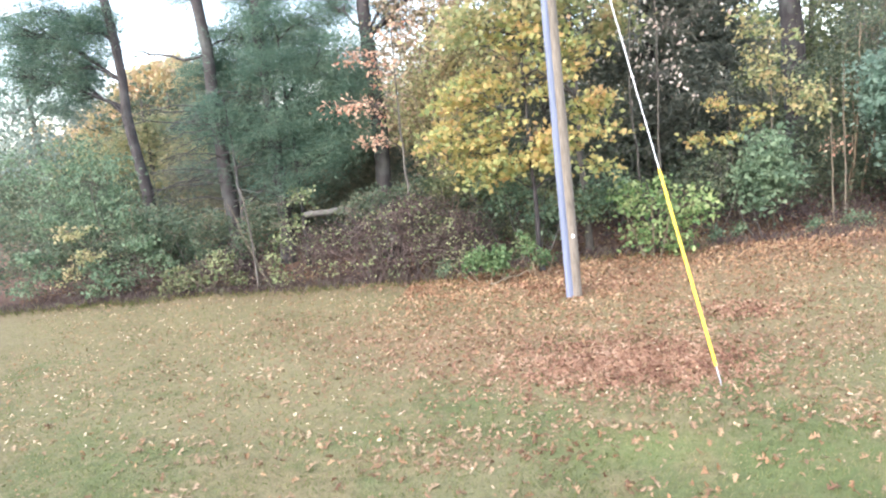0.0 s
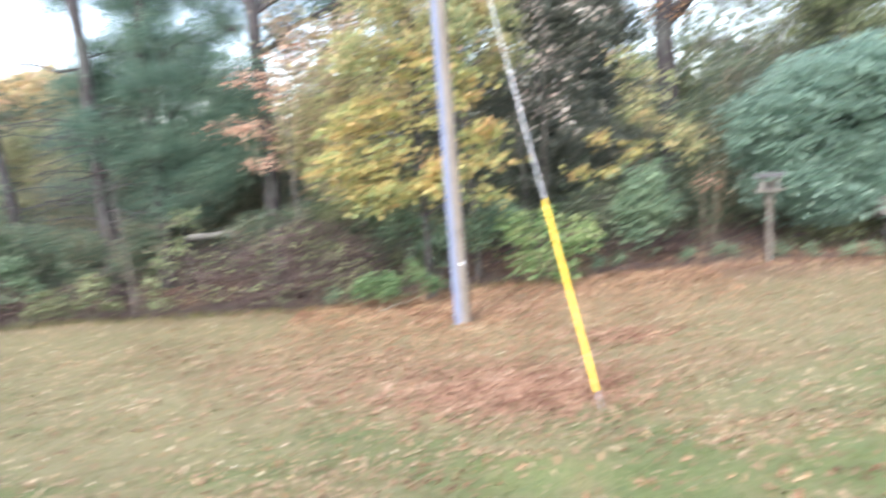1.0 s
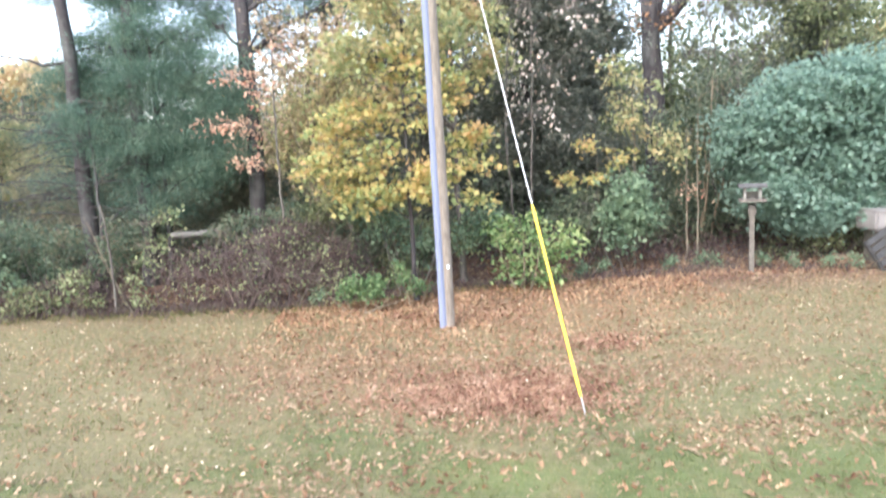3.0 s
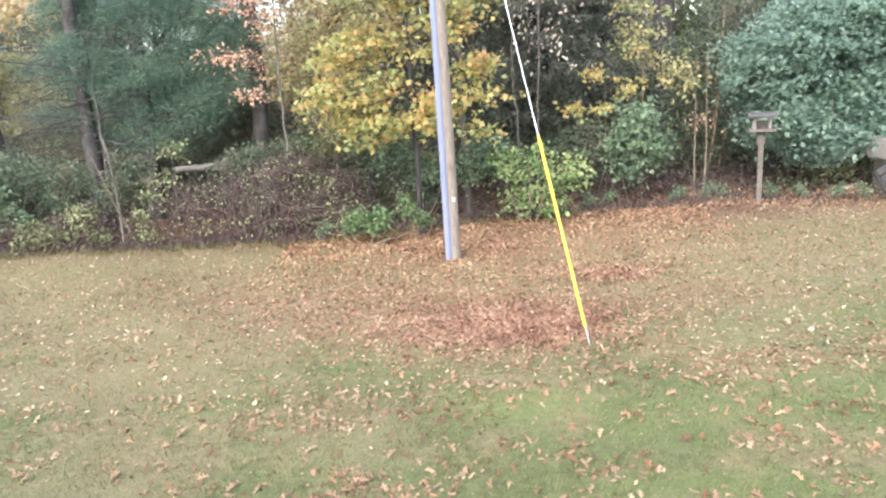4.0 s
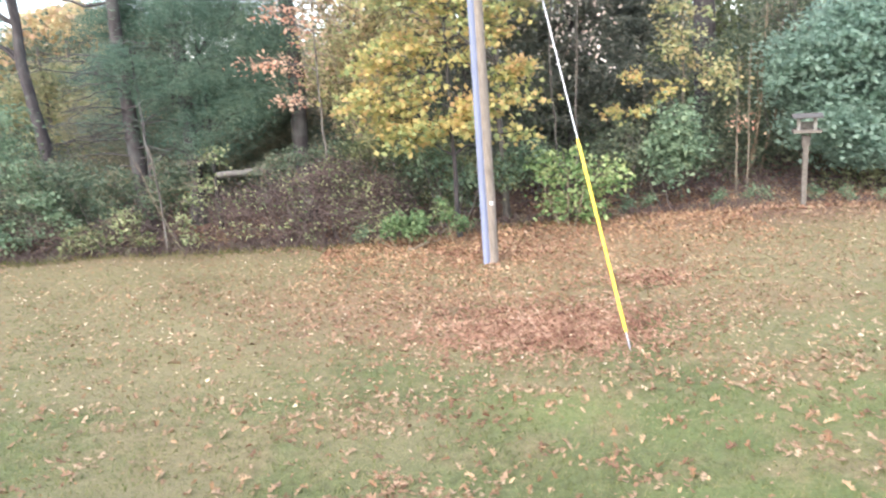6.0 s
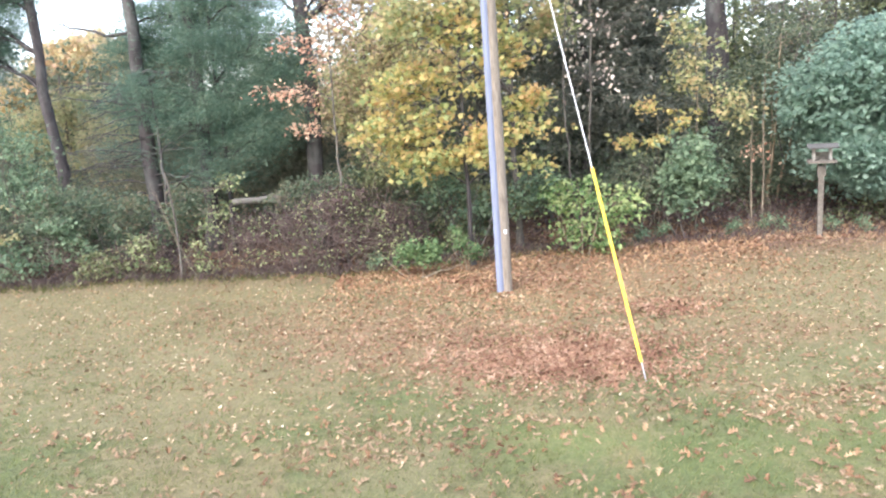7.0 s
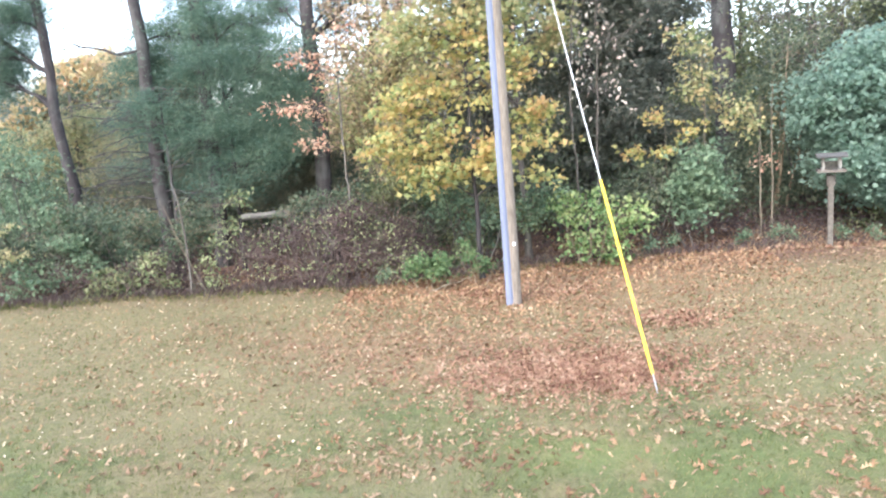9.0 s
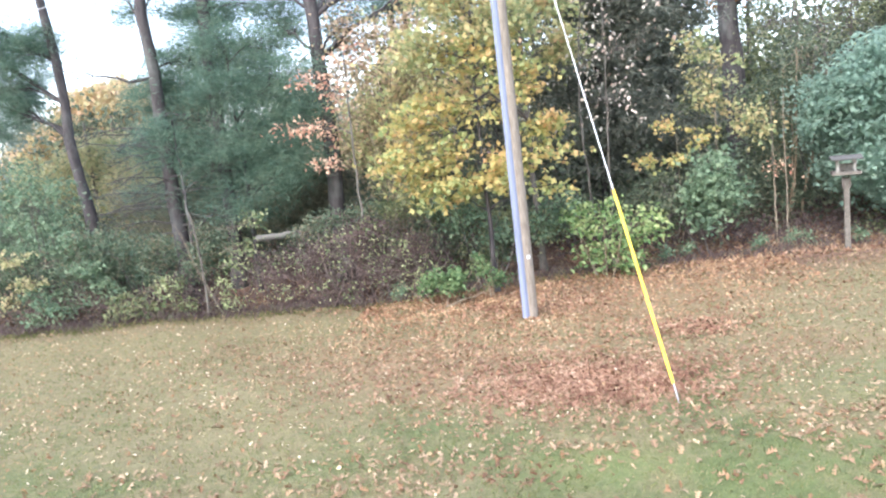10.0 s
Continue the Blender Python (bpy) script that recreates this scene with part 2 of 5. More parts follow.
# distance haze is put into the next two leaf colours, paling them
ORANGE = leaf_material("haze_paled_orange_leaf", [(0.15, (0.46, 0.41, 0.22)), (0.5, (0.62, 0.50, 0.28)), (0.85, (0.68, 0.48, 0.34))], 0.45, 0.4)
HAZY = leaf_material("haze_paled_yellow_leaf", [(0.15, (0.28, 0.32, 0.17)), (0.5, (0.46, 0.45, 0.24)), (0.85, (0.60, 0.50, 0.29))], 0.45, 0.5)
RUST = leaf_material("rust_leaf", [(0.2, (0.22, 0.12, 0.06)), (0.8, (0.42, 0.24, 0.13))], 0.35)
LIME = leaf_material("light_green_leaf", [(0.15, (0.13, 0.22, 0.085)), (0.5, (0.25, 0.36, 0.15)), (0.85, (0.43, 0.48, 0.22))], 0.4, 2.0)
DUSTY = leaf_material("dusty_green_leaf", [(0.15, (0.07, 0.105, 0.07)), (0.45, (0.13, 0.175, 0.115)), (0.75, (0.19, 0.22, 0.14)), (0.95, (0.27, 0.22, 0.15))], 0.45, 1.2)
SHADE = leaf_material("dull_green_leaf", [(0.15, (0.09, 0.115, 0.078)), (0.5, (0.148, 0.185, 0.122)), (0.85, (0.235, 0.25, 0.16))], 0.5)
LILAC_LEAF = leaf_material("blue_green_leaf", [(0.15, (0.205, 0.30, 0.235)), (0.5, (0.27, 0.385, 0.30)), (0.85, (0.36, 0.47, 0.37))], 0.6, 1.6)
PALE = leaf_material("pale_leaf", [(0.15, (0.45, 0.32, 0.25)), (0.5, (0.64, 0.54, 0.45)), (0.85, (0.74, 0.68, 0.58))], 0.4)
PALE_GREEN = leaf_material("pale_green_leaf", [(0.15, (0.14, 0.185, 0.09)), (0.5, (0.28, 0.33, 0.165)), (0.85, (0.46, 0.47, 0.26))], 0.4)
PURPLE = leaf_material("thicket_leaf", [(0.15, (0.08, 0.058, 0.058)), (0.45, (0.125, 0.09, 0.085)), (0.7, (0.165, 0.13, 0.112)), (0.95, (0.205, 0.205, 0.135))], 0.4, 1.4)
MIDGREEN = leaf_material("mid_green_leaf", [(0.15, (0.12, 0.178, 0.115)), (0.5, (0.195, 0.28, 0.175)), (0.85, (0.30, 0.385, 0.24))], 0.45)
FRESH = leaf_material("fresh_green_leaf", [(0.15, (0.075, 0.13, 0.06)), (0.5, (0.14, 0.22, 0.098)), (0.85, (0.24, 0.32, 0.15))], 0.4, 2.0)
MUTED = leaf_material("muted_green_leaf", [(0.15, (0.11, 0.14, 0.075)), (0.5, (0.22, 0.25, 0.13)), (0.85, (0.36, 0.36, 0.20))], 0.45)
AUTUMN = leaf_material("yellow_green_leaf", [(0.15, (0.19, 0.25, 0.12)), (0.5, (0.42, 0.40, 0.20)), (0.85, (0.60, 0.46, 0.24))], 0.4)
FALLEN = leaf_material("fallen_leaf", [(0.1, (0.17, 0.085, 0.045)), (0.4, (0.32, 0.18, 0.095)), (0.7, (0.44, 0.30, 0.17)), (0.95, (0.60, 0.49, 0.34))], 0.15, 0.8)
FALLEN_PALE = leaf_material("fallen_pale_leaf", [(0.15, (0.42, 0.30, 0.17)), (0.6, (0.62, 0.50, 0.33)), (0.95, (0.68, 0.60, 0.46))], 0.15, 0.9)
FALLEN_RED = leaf_material("fallen_red_leaf", [(0.15, (0.145, 0.072, 0.045)), (0.45, (0.265, 0.145, 0.092)), (0.75, (0.37, 0.225, 0.145)), (0.97, (0.50, 0.36, 0.25))], 0.15, 1.5)
FALLEN_YELLOW = leaf_material("fallen_yellow_leaf", [(0.15, (0.185, 0.094, 0.056)), (0.5, (0.33, 0.185, 0.105)), (0.9, (0.49, 0.345, 0.20))], 0.15, 1.2)
FALLEN_BROWN = leaf_material("fallen_brown_leaf", [(0.1, (0.135, 0.075, 0.044)), (0.5, (0.26, 0.163, 0.097)), (0.92, (0.42, 0.315, 0.205))], 0.12, 0.9)
FALLEN_OAK = leaf_material("fallen_oak_leaf", [(0.15, (0.15, 0.075, 0.042)), (0.5, (0.29, 0.17, 0.094)), (0.9, (0.47, 0.335, 0.205))], 0.12, 0.9, True)
POLE_WOOD = wood_material("pole_wood", (0.135, 0.112, 0.088), (0.31, 0.262, 0.208))
GREY_WOOD = wood_material("weathered_wood", (0.07, 0.061, 0.05), (0.19, 0.168, 0.138), (4, 4, 4))
ROOF_WOOD = wood_material("grey_roof_wood", (0.05, 0.048, 0.045), (0.125, 0.12, 0.11), (4, 4, 4))
DARK_WOOD = wood_material("dark_weathered_wood", (0.025, 0.025, 0.024), (0.075, 0.072, 0.068), (4, 4, 4))
PALE_WOOD = wood_material("pale_wood", (0.17, 0.16, 0.14), (0.34, 0.325, 0.285), (3, 3, 3))
LOG_WOOD = wood_material("dead_log", (0.085, 0.08, 0.07), (0.19, 0.18, 0.155), (1, 9, 9))
CONDUIT = plain_material("grey_plastic", (0.19, 0.213, 0.295), 0.75, 0.0, 0.25)
STEEL = plain_material("galvanised_steel", (0.36, 0.37, 0.38), 0.5, 0.6, 0.3, 30)
STRAND = plain_material("bright_strand", (0.72, 0.72, 0.72), 0.4, 0.3, 0.2, 30)
GUARD = plain_material("yellow_plastic", (0.85, 0.58, 0.035), 0.4, 0.0, 0.15)
TAG = plain_material("white_tag", (0.8, 0.8, 0.78), 0.5, 0.0, 0.1)
CABLE = plain_material("cable", (0.5, 0.5, 0.5), 0.5, 0.1, 0.2)
PALE_STONE = plain_material("pale_board", (0.235, 0.215, 0.2), 0.85, 0.0, 0.3, 2)


# ---- mesh helpers ----
rng = np.random.default_rng(7)


class Quads:
    """Collects four-cornered faces and turns them into one mesh."""

    def __init__(self):
        self.v, self.f, self.n = [], [], 0

    def add(self, v, f):
        self.v.append(np.asarray(v, float))
        self.f.append(np.asarray(f, int) + self.n)
        self.n += len(v)

    def mesh(self, name, mat, smooth=False):
        v, f = np.concatenate(self.v), np.concatenate(self.f)
        me = bpy.data.meshes.new(name)
        me.vertices.add(len(v))
        me.vertices.foreach_set("co", v.ravel())
        me.loops.add(f.size)
        me.loops.foreach_set("vertex_index", f.ravel().astype(np.int32))
        me.polygons.add(len(f))
        me.polygons.foreach_set("loop_start", np.arange(0, f.size, 4, dtype=np.int32))
        me.polygons.foreach_set("use_smooth", np.full(len(f), smooth))
        me.update(calc_edges=True)
        me.materials.append(mat)
        return me


def tube(q, pts, radii, sides=6, rough=0.0, cap=False):
    """A tapered round limb along pts."""
    pts, radii = np.asarray(pts, float), np.asarray(radii, float)
    d = np.gradient(pts, axis=0)
    d /= np.linalg.norm(d, axis=1)[:, None] + 1e-9
    ref = np.array([1.0, 0, 0]) if abs(d[:, 2]).mean() > 0.7 else np.array([0, 0, 1.0])
    a = np.cross(d, ref)
    a /= np.linalg.norm(a, axis=1)[:, None] + 1e-9
    b = np.cross(d, a)
    th = np.linspace(0, 2 * np.pi, sides, endpoint=False)
    r = radii[:, None] * (1 + rough * rng.normal(size=(len(pts), sides)))
    v = pts[:, None] + r[..., None] * (np.cos(th)[None, :, None] * a[:, None] + np.sin(th)[None, :, None] * b[:, None])
    i, j = np.meshgrid(np.arange(len(pts) - 1), np.arange(sides), indexing="ij")
    k = (j + 1) % sides
    f = np.stack([i * sides + j, i * sides + k, (i + 1) * sides + k, (i + 1) * sides + j], -1).reshape(-1, 4)
    v = v.reshape(-1, 3)
    if cap:
        n = len(v)
        v = np.concatenate([v, pts[:1], pts[-1:]])
        e = (len(pts) - 1) * sides
        extra = [(n, (s + 2) % sides, s + 1, s) for s in range(0, sides, 2)] + [(n + 1, e + s, e + s + 1, e + (s + 2) % sides) for s in range(0, sides, 2)]
        f = np.concatenate([f, extra])
    q.add(v, f)


def curve_pts(a, b, bend, n=6, wander=0.02):
    """Points from a to b, bowed by the vector bend, with a little wander."""
    s = np.linspace(0, 1, n)[:, None]
    a, b, bend = np.asarray(a, float), np.asarray(b, float), np.asarray(bend, float)
    p = a + (b - a) * s + bend * (4 * s * (1 - s))
    w = rng.normal(size=(n, 3)) * wander * np.linalg.norm(b - a)
    w[0] = w[-1] = 0
    return p + w


def leaves(q, pos, length, width, droop=0.35, upright=0.8, fold=0.25):
    """A small folded leaf at each place."""
    n = len(pos)
    d = rng.normal(size=(n, 3))
    d[:, 2] = d[:, 2] * 0.6 - droop
    d /= np.linalg.norm(d, axis=1)[:, None]
    up = rng.normal(size=(n, 3)) * 0.7
    up[:, 2] += upright
    s = np.cross(d, up)
    s /= np.linalg.norm(s, axis=1)[:, None] + 1e-9
    nn = np.cross(s, d)
    size = rng.uniform(0.65, 1.25, n)[:, None]
    L, w = length * size, width * 0.5 * size
    mid = pos + d * L * 0.45
    v = np.stack([pos, mid + s * w + nn * w * fold, pos + d * L - nn * w * fold, mid - s * w + nn * w * fold], 1).reshape(-1, 3)
    q.add(v, np.arange(4 * n).reshape(-1, 4))


def lobed_leaves(q, pos, length, droop=0.35, upright=0.8):
    """A three-lobed maple leaf, slightly cupped, at each place."""
    n = len(pos)
    d = rng.normal(size=(n, 3))
    d[:, 2] = d[:, 2] * 0.6 - droop
    d /= np.linalg.norm(d, axis=1)[:, None]
    up = rng.normal(size=(n, 3)) * 0.6
    up[:, 2] += upright
    s = np.cross(d, up)
    s /= np.linalg.norm(s, axis=1)[:, None] + 1e-9
    nn = np.cross(s, d)
    L = length * rng.uniform(0.65, 1.3, n)[:, None]
    cup = L * rng.uniform(-0.12, 0.16, n)[:, None] * nn
    place = lambda along, aside, lift: pos + d * L * along + s * L * aside + cup * lift
    v = np.stack([place(0, 0, 0), place(0.5, 0.56, 1), place(0.6, 0.2, 0.2), place(1.0, 0, 1), place(0.6, -0.2, 0.2), place(0.5, -0.56, 1), place(0.4, 0, 0)], 1).reshape(-1, 3)
    f = np.array([(0, 1, 2, 6), (6, 2, 3, 4), (0, 6, 4, 5)])
    q.add(v, (f[None] + (np.arange(n) * 7)[:, None, None]).reshape(-1, 4))


def in_blob(c, n, power=0.45):
    """n places in an egg-shaped mass, more of them towards its outside, with an uneven outline."""
    u = rng.normal(size=(n, 3))
    u /= np.linalg.norm(u, axis=1)[:, None]
    r = rng.uniform(0.02, 1, n) ** power * rng.uniform(0.75, 1.18, n)
    return np.array(c[:3]) + u * r[:, None] * np.array(c[3:6])


def part(name, me, parent, label=""):
    ob = new(name, me)
    ob.parent = parent
    return tagged(ob, label) if label else ob


def empty(name, at, label, category, group="", kind=""):
    ob = new(name)
    ob.location = at
    ob.empty_display_size = 0.2
    return tagged(ob, label, category, group, kind)


def plant(name, label, category, base, blobs, leaf_mat, bark, height, radius, clumps=14, per_clump=60, clump=0.16,
          length=0.09, width=0.06, flat=0.6, droop=0.35, upright=0.8, stems=1, lean=(0, 0), group="", lobed=False):
    """A tree or shrub: tapered trunk or stems, limbs out to each mass of its crown, twigs, and single leaves in clumps."""
    base = np.array([base[0], base[1], 0.0])
    thing = empty(name, base, label, category, group)
    wood, crown = Quads(), Quads()
    trunks = []
    for s in range(stems):
        off = np.array([*(rng.normal(size=2) * (0.12 if stems > 1 else 0)), 0])
        tip = np.array([lean[0], lean[1], height * (1 if stems == 1 else rng.uniform(0.7, 1.05))]) + off * (4 if stems > 1 else 1)
        p = curve_pts(off + (0, 0, -0.08), tip, rng.normal(size=3) * (0.006 if stems == 1 else 0.025) * height, 14, 0.0025 if stems == 1 else 0.003)
        k = np.linspace(0, 1, 14)
        r = radius * (1 - 0.62 * k)
        r[0] *= 1.35
        own = wood if s == 0 else Quads()
        tube(own, p, r, 12 if radius > 0.1 else 7, 0.06)
        if s:
            part("stem", own.mesh("stem", bark, True), thing)
        trunks.append(p)
    for b in blobs:
        c = np.array(b[:3]) - base
        w = b[6]
        p = trunks[rng.integers(len(trunks))]
        reach = np.hypot(*(c[:2] - p[0][:2]))
        z = max(0.12 * height, min(c[2] - 0.45 * reach, height * 0.96))
        a = p[np.argmin(abs(p[:, 2] - z))]
        thick = max(0.006, min(radius * 0.38, 0.026 + 0.009 * reach))
        thick = min(thick, radius * 0.6)
        limb = curve_pts(a, c, (0, 0, 0.08 * reach), 7)
        tube(wood, limb, np.linspace(thick, thick * 0.25, 7), 6)
        n = max(3, int(clumps * w))
        centres = in_blob((*c, *b[3:6]), n)
        for e in centres:
            s = limb[rng.integers(3, 7)]
            tube(wood, curve_pts(s, e, rng.normal(size=3) * 0.05, 4), np.linspace(max(0.004, thick * 0.22), 0.0025, 4), 4)
        m = max(2, int(per_clump * min(1.0, w)))
        spread = rng.normal(size=(n, m, 3)) * clump * np.array([1, 1, flat]) * rng.uniform(0.6, 1.4, (n, 1, 1))
        spread[..., 2] -= 0.25 * np.hypot(spread[..., 0], spread[..., 1])
        at = (centres[:, None] + spread).reshape(-1, 3)
        at = at[at[:, 2] > 0.03]
        if lobed:
            lobed_leaves(crown, at, length, droop, upright)
        else:
            leaves(crown, at, length, width, droop, upright)
    part("trunk" if stems == 1 else "stem", wood.mesh("trunk", bark, True), thing)
    part("crown", crown.mesh("crown", leaf_mat), thing)
    return thing


def box(bm, size, m):
    """A box with softened edges."""
    made = bmesh.ops.create_cube(bm, size=1.0, matrix=m @ Matrix.Diagonal((*size, 1)))
    edges = list({e for v in made["verts"] for e in v.link_edges})
    bmesh.ops.bevel(bm, geom=edges, offset=min(size) * 0.12, segments=2, affect='EDGES')


def solid(name, bm, mat, parent=None, label=""):
    me = bpy.data.meshes.new(name)
    bm.to_mesh(me)
    bm.free()
    me.materials.append(mat)
    return part(name, me, parent, label)


# ---- ground ----
def height_at(x, y):
    return 0.02 * np.sin(x * 0.7 + 1) * np.cos(y * 0.9) + 0.012 * np.sin(x * 2.1 + y * 1.7)


gx = np.concatenate([[-2500, -600, -150, -60, -30], np.arange(-16, 16.01, 0.16), [30, 60, 150, 600, 2500]])
gy = np.concatenate([[-2500, -600, -100, -20, -5, 0], np.arange(3, 24.01, 0.16), [30, 45, 80, 200, 700, 2500]])
X, Y = np.meshgrid(gx, gy)
near = np.clip((17 - abs(X)) / 2, 0, 1) * np.clip((25 - Y) / 2, 0, 1) * np.clip((Y - 1) / 2, 0, 1)
Z = near * (height_at(X, Y) + 0.008 * rng.normal(size=X.shape))
gq = Quads()
cols = len(gx)
ii, jj = np.meshgrid(np.arange(len(gy) - 1), np.arange(cols - 1), indexing="ij")
k0 = ii * cols + jj
gq.add(np.stack([X, Y, Z], -1).reshape(-1, 3), np.stack([k0, k0 + 1, k0 + cols + 1, k0 + cols], -1).reshape(-1, 4))
ground = tagged(new("ground", gq.mesh("ground", lawn, True)), "autumn lawn of green and straw-coloured turf with leaf litter", "ground", kind="structure")

# ---- masses of the crowns: centre, half-sizes, fullness ----
LEFT_BUSH = [
    (-11.13, 16.0, 2.6, 1.05, 1.0, 1.2, 1.0),
    (-11.51, 16.0, 1.32, 1.37, 1.0, 1.21, 1.0),
    (-9.99, 16.0, 1.34, 0.87, 1.0, 0.87, 1.0),
    (-12.45, 16.0, 2.18, 1.4, 1.0, 1.87, 1.0),
    (-9.16, 16.0, 0.62, 0.86, 1.0, 0.78, 1.0),
]
PINE_B = [
    (-7.56, 17.8, 5.68, 1.05, 1.0, 0.9, 1.0),
    (-8.43, 17.8, 5.08, 0.76, 1.0, 0.76, 1.0),
    (-8.17, 17.8, 3.72, 1.2, 1.0, 0.75, 1.0),
    (-8.43, 17.8, 2.65, 1.21, 1.0, 0.75, 0.6),
    (-9.24, 17.8, 3.8, 0.77, 0.8, 0.38, 0.4),
    (-9.33, 17.8, 7.62, 0.79, 0.8, 0.35, 0.45),
    (-8.11, 17.8, 7.37, 0.77, 0.8, 0.38, 0.45),
    (-8.89, 17.8, 6.9, 0.93, 0.8, 0.39, 0.45),
    (-7.71, 17.8, 7.93, 0.61, 0.8, 0.46, 0.3),
]
PINE_C = [
    (-7.17, 18.3, 6.86, 0.92, 1.0, 0.46, 1.0),
    (-6.82, 18.3, 5.68, 1.21, 1.0, 0.91, 1.0),
    (-5.77, 18.3, 5.2, 0.96, 1.0, 1.03, 1.0),
    (-6.43, 18.3, 4.14, 1.49, 1.0, 1.04, 1.0),
    (-7.36, 18.3, 3.1, 1.36, 1.0, 0.91, 1.0),
    (-5.85, 18.3, 2.99, 1.03, 1.0, 1.03, 1.0),
    (-6.64, 18.3, 7.43, 0.92, 0.8, 0.53, 0.45),
    (-7.56, 18.3, 7.7, 0.7, 0.8, 0.31, 0.4),
    (-6.01, 18.3, 6.85, 0.75, 0.8, 0.6, 0.45),
    (-5.04, 18.3, 4.18, 0.58, 1.0, 0.87, 1.0),
]
PINE_D = [
    (-5.37, 18.5, 7.11, 0.9, 0.9, 0.83, 0.7),
    (-4.14, 18.5, 6.89, 0.89, 0.9, 0.89, 0.7),
    (-5.56, 18.5, 7.94, 0.76, 0.8, 0.46, 0.55),
    (-3.54, 18.5, 7.4, 1.04, 0.9, 0.74, 0.7),
    (-3.94, 18.5, 6.05, 0.73, 0.8, 0.66, 0.55),
    (-5.45, 18.5, 6.3, 0.67, 0.8, 0.6, 0.7),
    (-2.71, 18.5, 7.34, 0.88, 0.9, 0.73, 0.65),
    (-2.43, 18.5, 7.39, 0.62, 0.6, 0.44, 0.45),
    (-1.51, 18.5, 7.60, 0.56, 0.6, 0.49, 0.45),
    (-3.04, 18.5, 6.82, 0.56, 0.6, 0.28, 0.45),
    (-1.30, 18.5, 6.83, 0.49, 0.6, 0.35, 0.45),
    (-2.09, 18.5, 6.48, 0.49, 0.6, 0.22, 0.45),
    (-3.54, 18.5, 7.40, 0.42, 0.6, 0.35, 0.45),
    (-0.47, 18.5, 7.60, 0.49, 0.6, 0.35, 0.45),
]
PINE_A = [
    (-13.24, 20.0, 6.77, 0.93, 1.0, 0.93, 1.0),
    (-14.29, 20.0, 5.64, 1.51, 1.0, 1.51, 1.0),
    (-13.56, 20.0, 5.11, 0.74, 0.8, 0.56, 0.5),
    (-12.51, 20.0, 7.15, 0.46, 0.6, 0.37, 0.5),
    (-15.04, 20.0, 6.94, 1.74, 1.0, 1.36, 0.7),
]
ORANGE_FAR = [
    (-19.44, 34.0, 5.88, 1.65, 2.0, 1.35, 1.0),
    (-18.16, 34.0, 6.81, 1.04, 2.0, 0.74, 1.0),
    (-21.99, 34.0, 4.24, 1.86, 2.0, 1.86, 1.0),
    (-17.95, 34.0, 4.7, 0.88, 2.0, 1.47, 1.0),
    (-20.77, 34.0, 3.06, 2.75, 2.0, 1.53, 1.0),
    (-24.12, 34.0, 3.61, 2.24, 2.0, 1.92, 1.0),
    (-17.32, 33.0, 5.91, 1.17, 1.5, 0.91, 1.0),
    (-21.32, 33.0, 4.67, 1.58, 1.5, 1.19, 1.0),
    (-18.46, 33.0, 3.57, 1.58, 1.5, 1.18, 1.0),
    (-16.64, 33.0, 4.41, 1.04, 1.5, 1.04, 1.0),
    (-19.37, 33.0, 6.01, 1.30, 1.5, 1.04, 1.0),
]
RED_TREE = [
    (-3.85, 14.6, 4.63, 0.52, 0.5, 0.26, 1.0),
    (-4.16, 14.6, 3.66, 0.64, 0.5, 0.23, 1.0),
    (-3.44, 14.6, 4.27, 0.46, 0.5, 0.4, 1.0),
    (-3.68, 14.6, 2.9, 0.52, 0.5, 0.21, 1.0),
    (-3.61, 14.6, 3.62, 0.4, 0.5, 0.46, 1.0),
    (-3.04, 14.6, 5.01, 0.46, 0.5, 0.35, 1.0),
]
PINK_TREE = [
    (-3.29, 17.2, 5.68, 0.65, 0.5, 0.32, 1.0),
    (-2.60, 17.2, 5.31, 0.58, 0.5, 0.39, 1.0),
    (-3.61, 17.2, 4.93, 0.46, 0.5, 0.33, 1.0),
    (-2.10, 17.2, 5.85, 0.58, 0.5, 0.39, 1.0),
    (-2.98, 17.2, 4.69, 0.52, 0.5, 0.33, 1.0),
    (-3.78, 17.2, 5.97, 0.39, 0.5, 0.26, 0.7),
]
GOLD_TREE = [
    (-3.5, 17.5, 5.49, 0.69, 0.8, 0.69, 0.35),
    (-3.09, 17.5, 4.15, 0.68, 0.8, 0.82, 1.0),
    (-2.44, 17.5, 5.55, 0.68, 0.8, 0.68, 0.55),
    (-3.56, 17.5, 6.28, 0.56, 0.8, 0.56, 0.35),
    (-3.44, 17.5, 3.24, 0.55, 0.8, 0.55, 1.0),
    (-2.12, 17.5, 4.6, 0.41, 0.8, 0.68, 1.0),
]
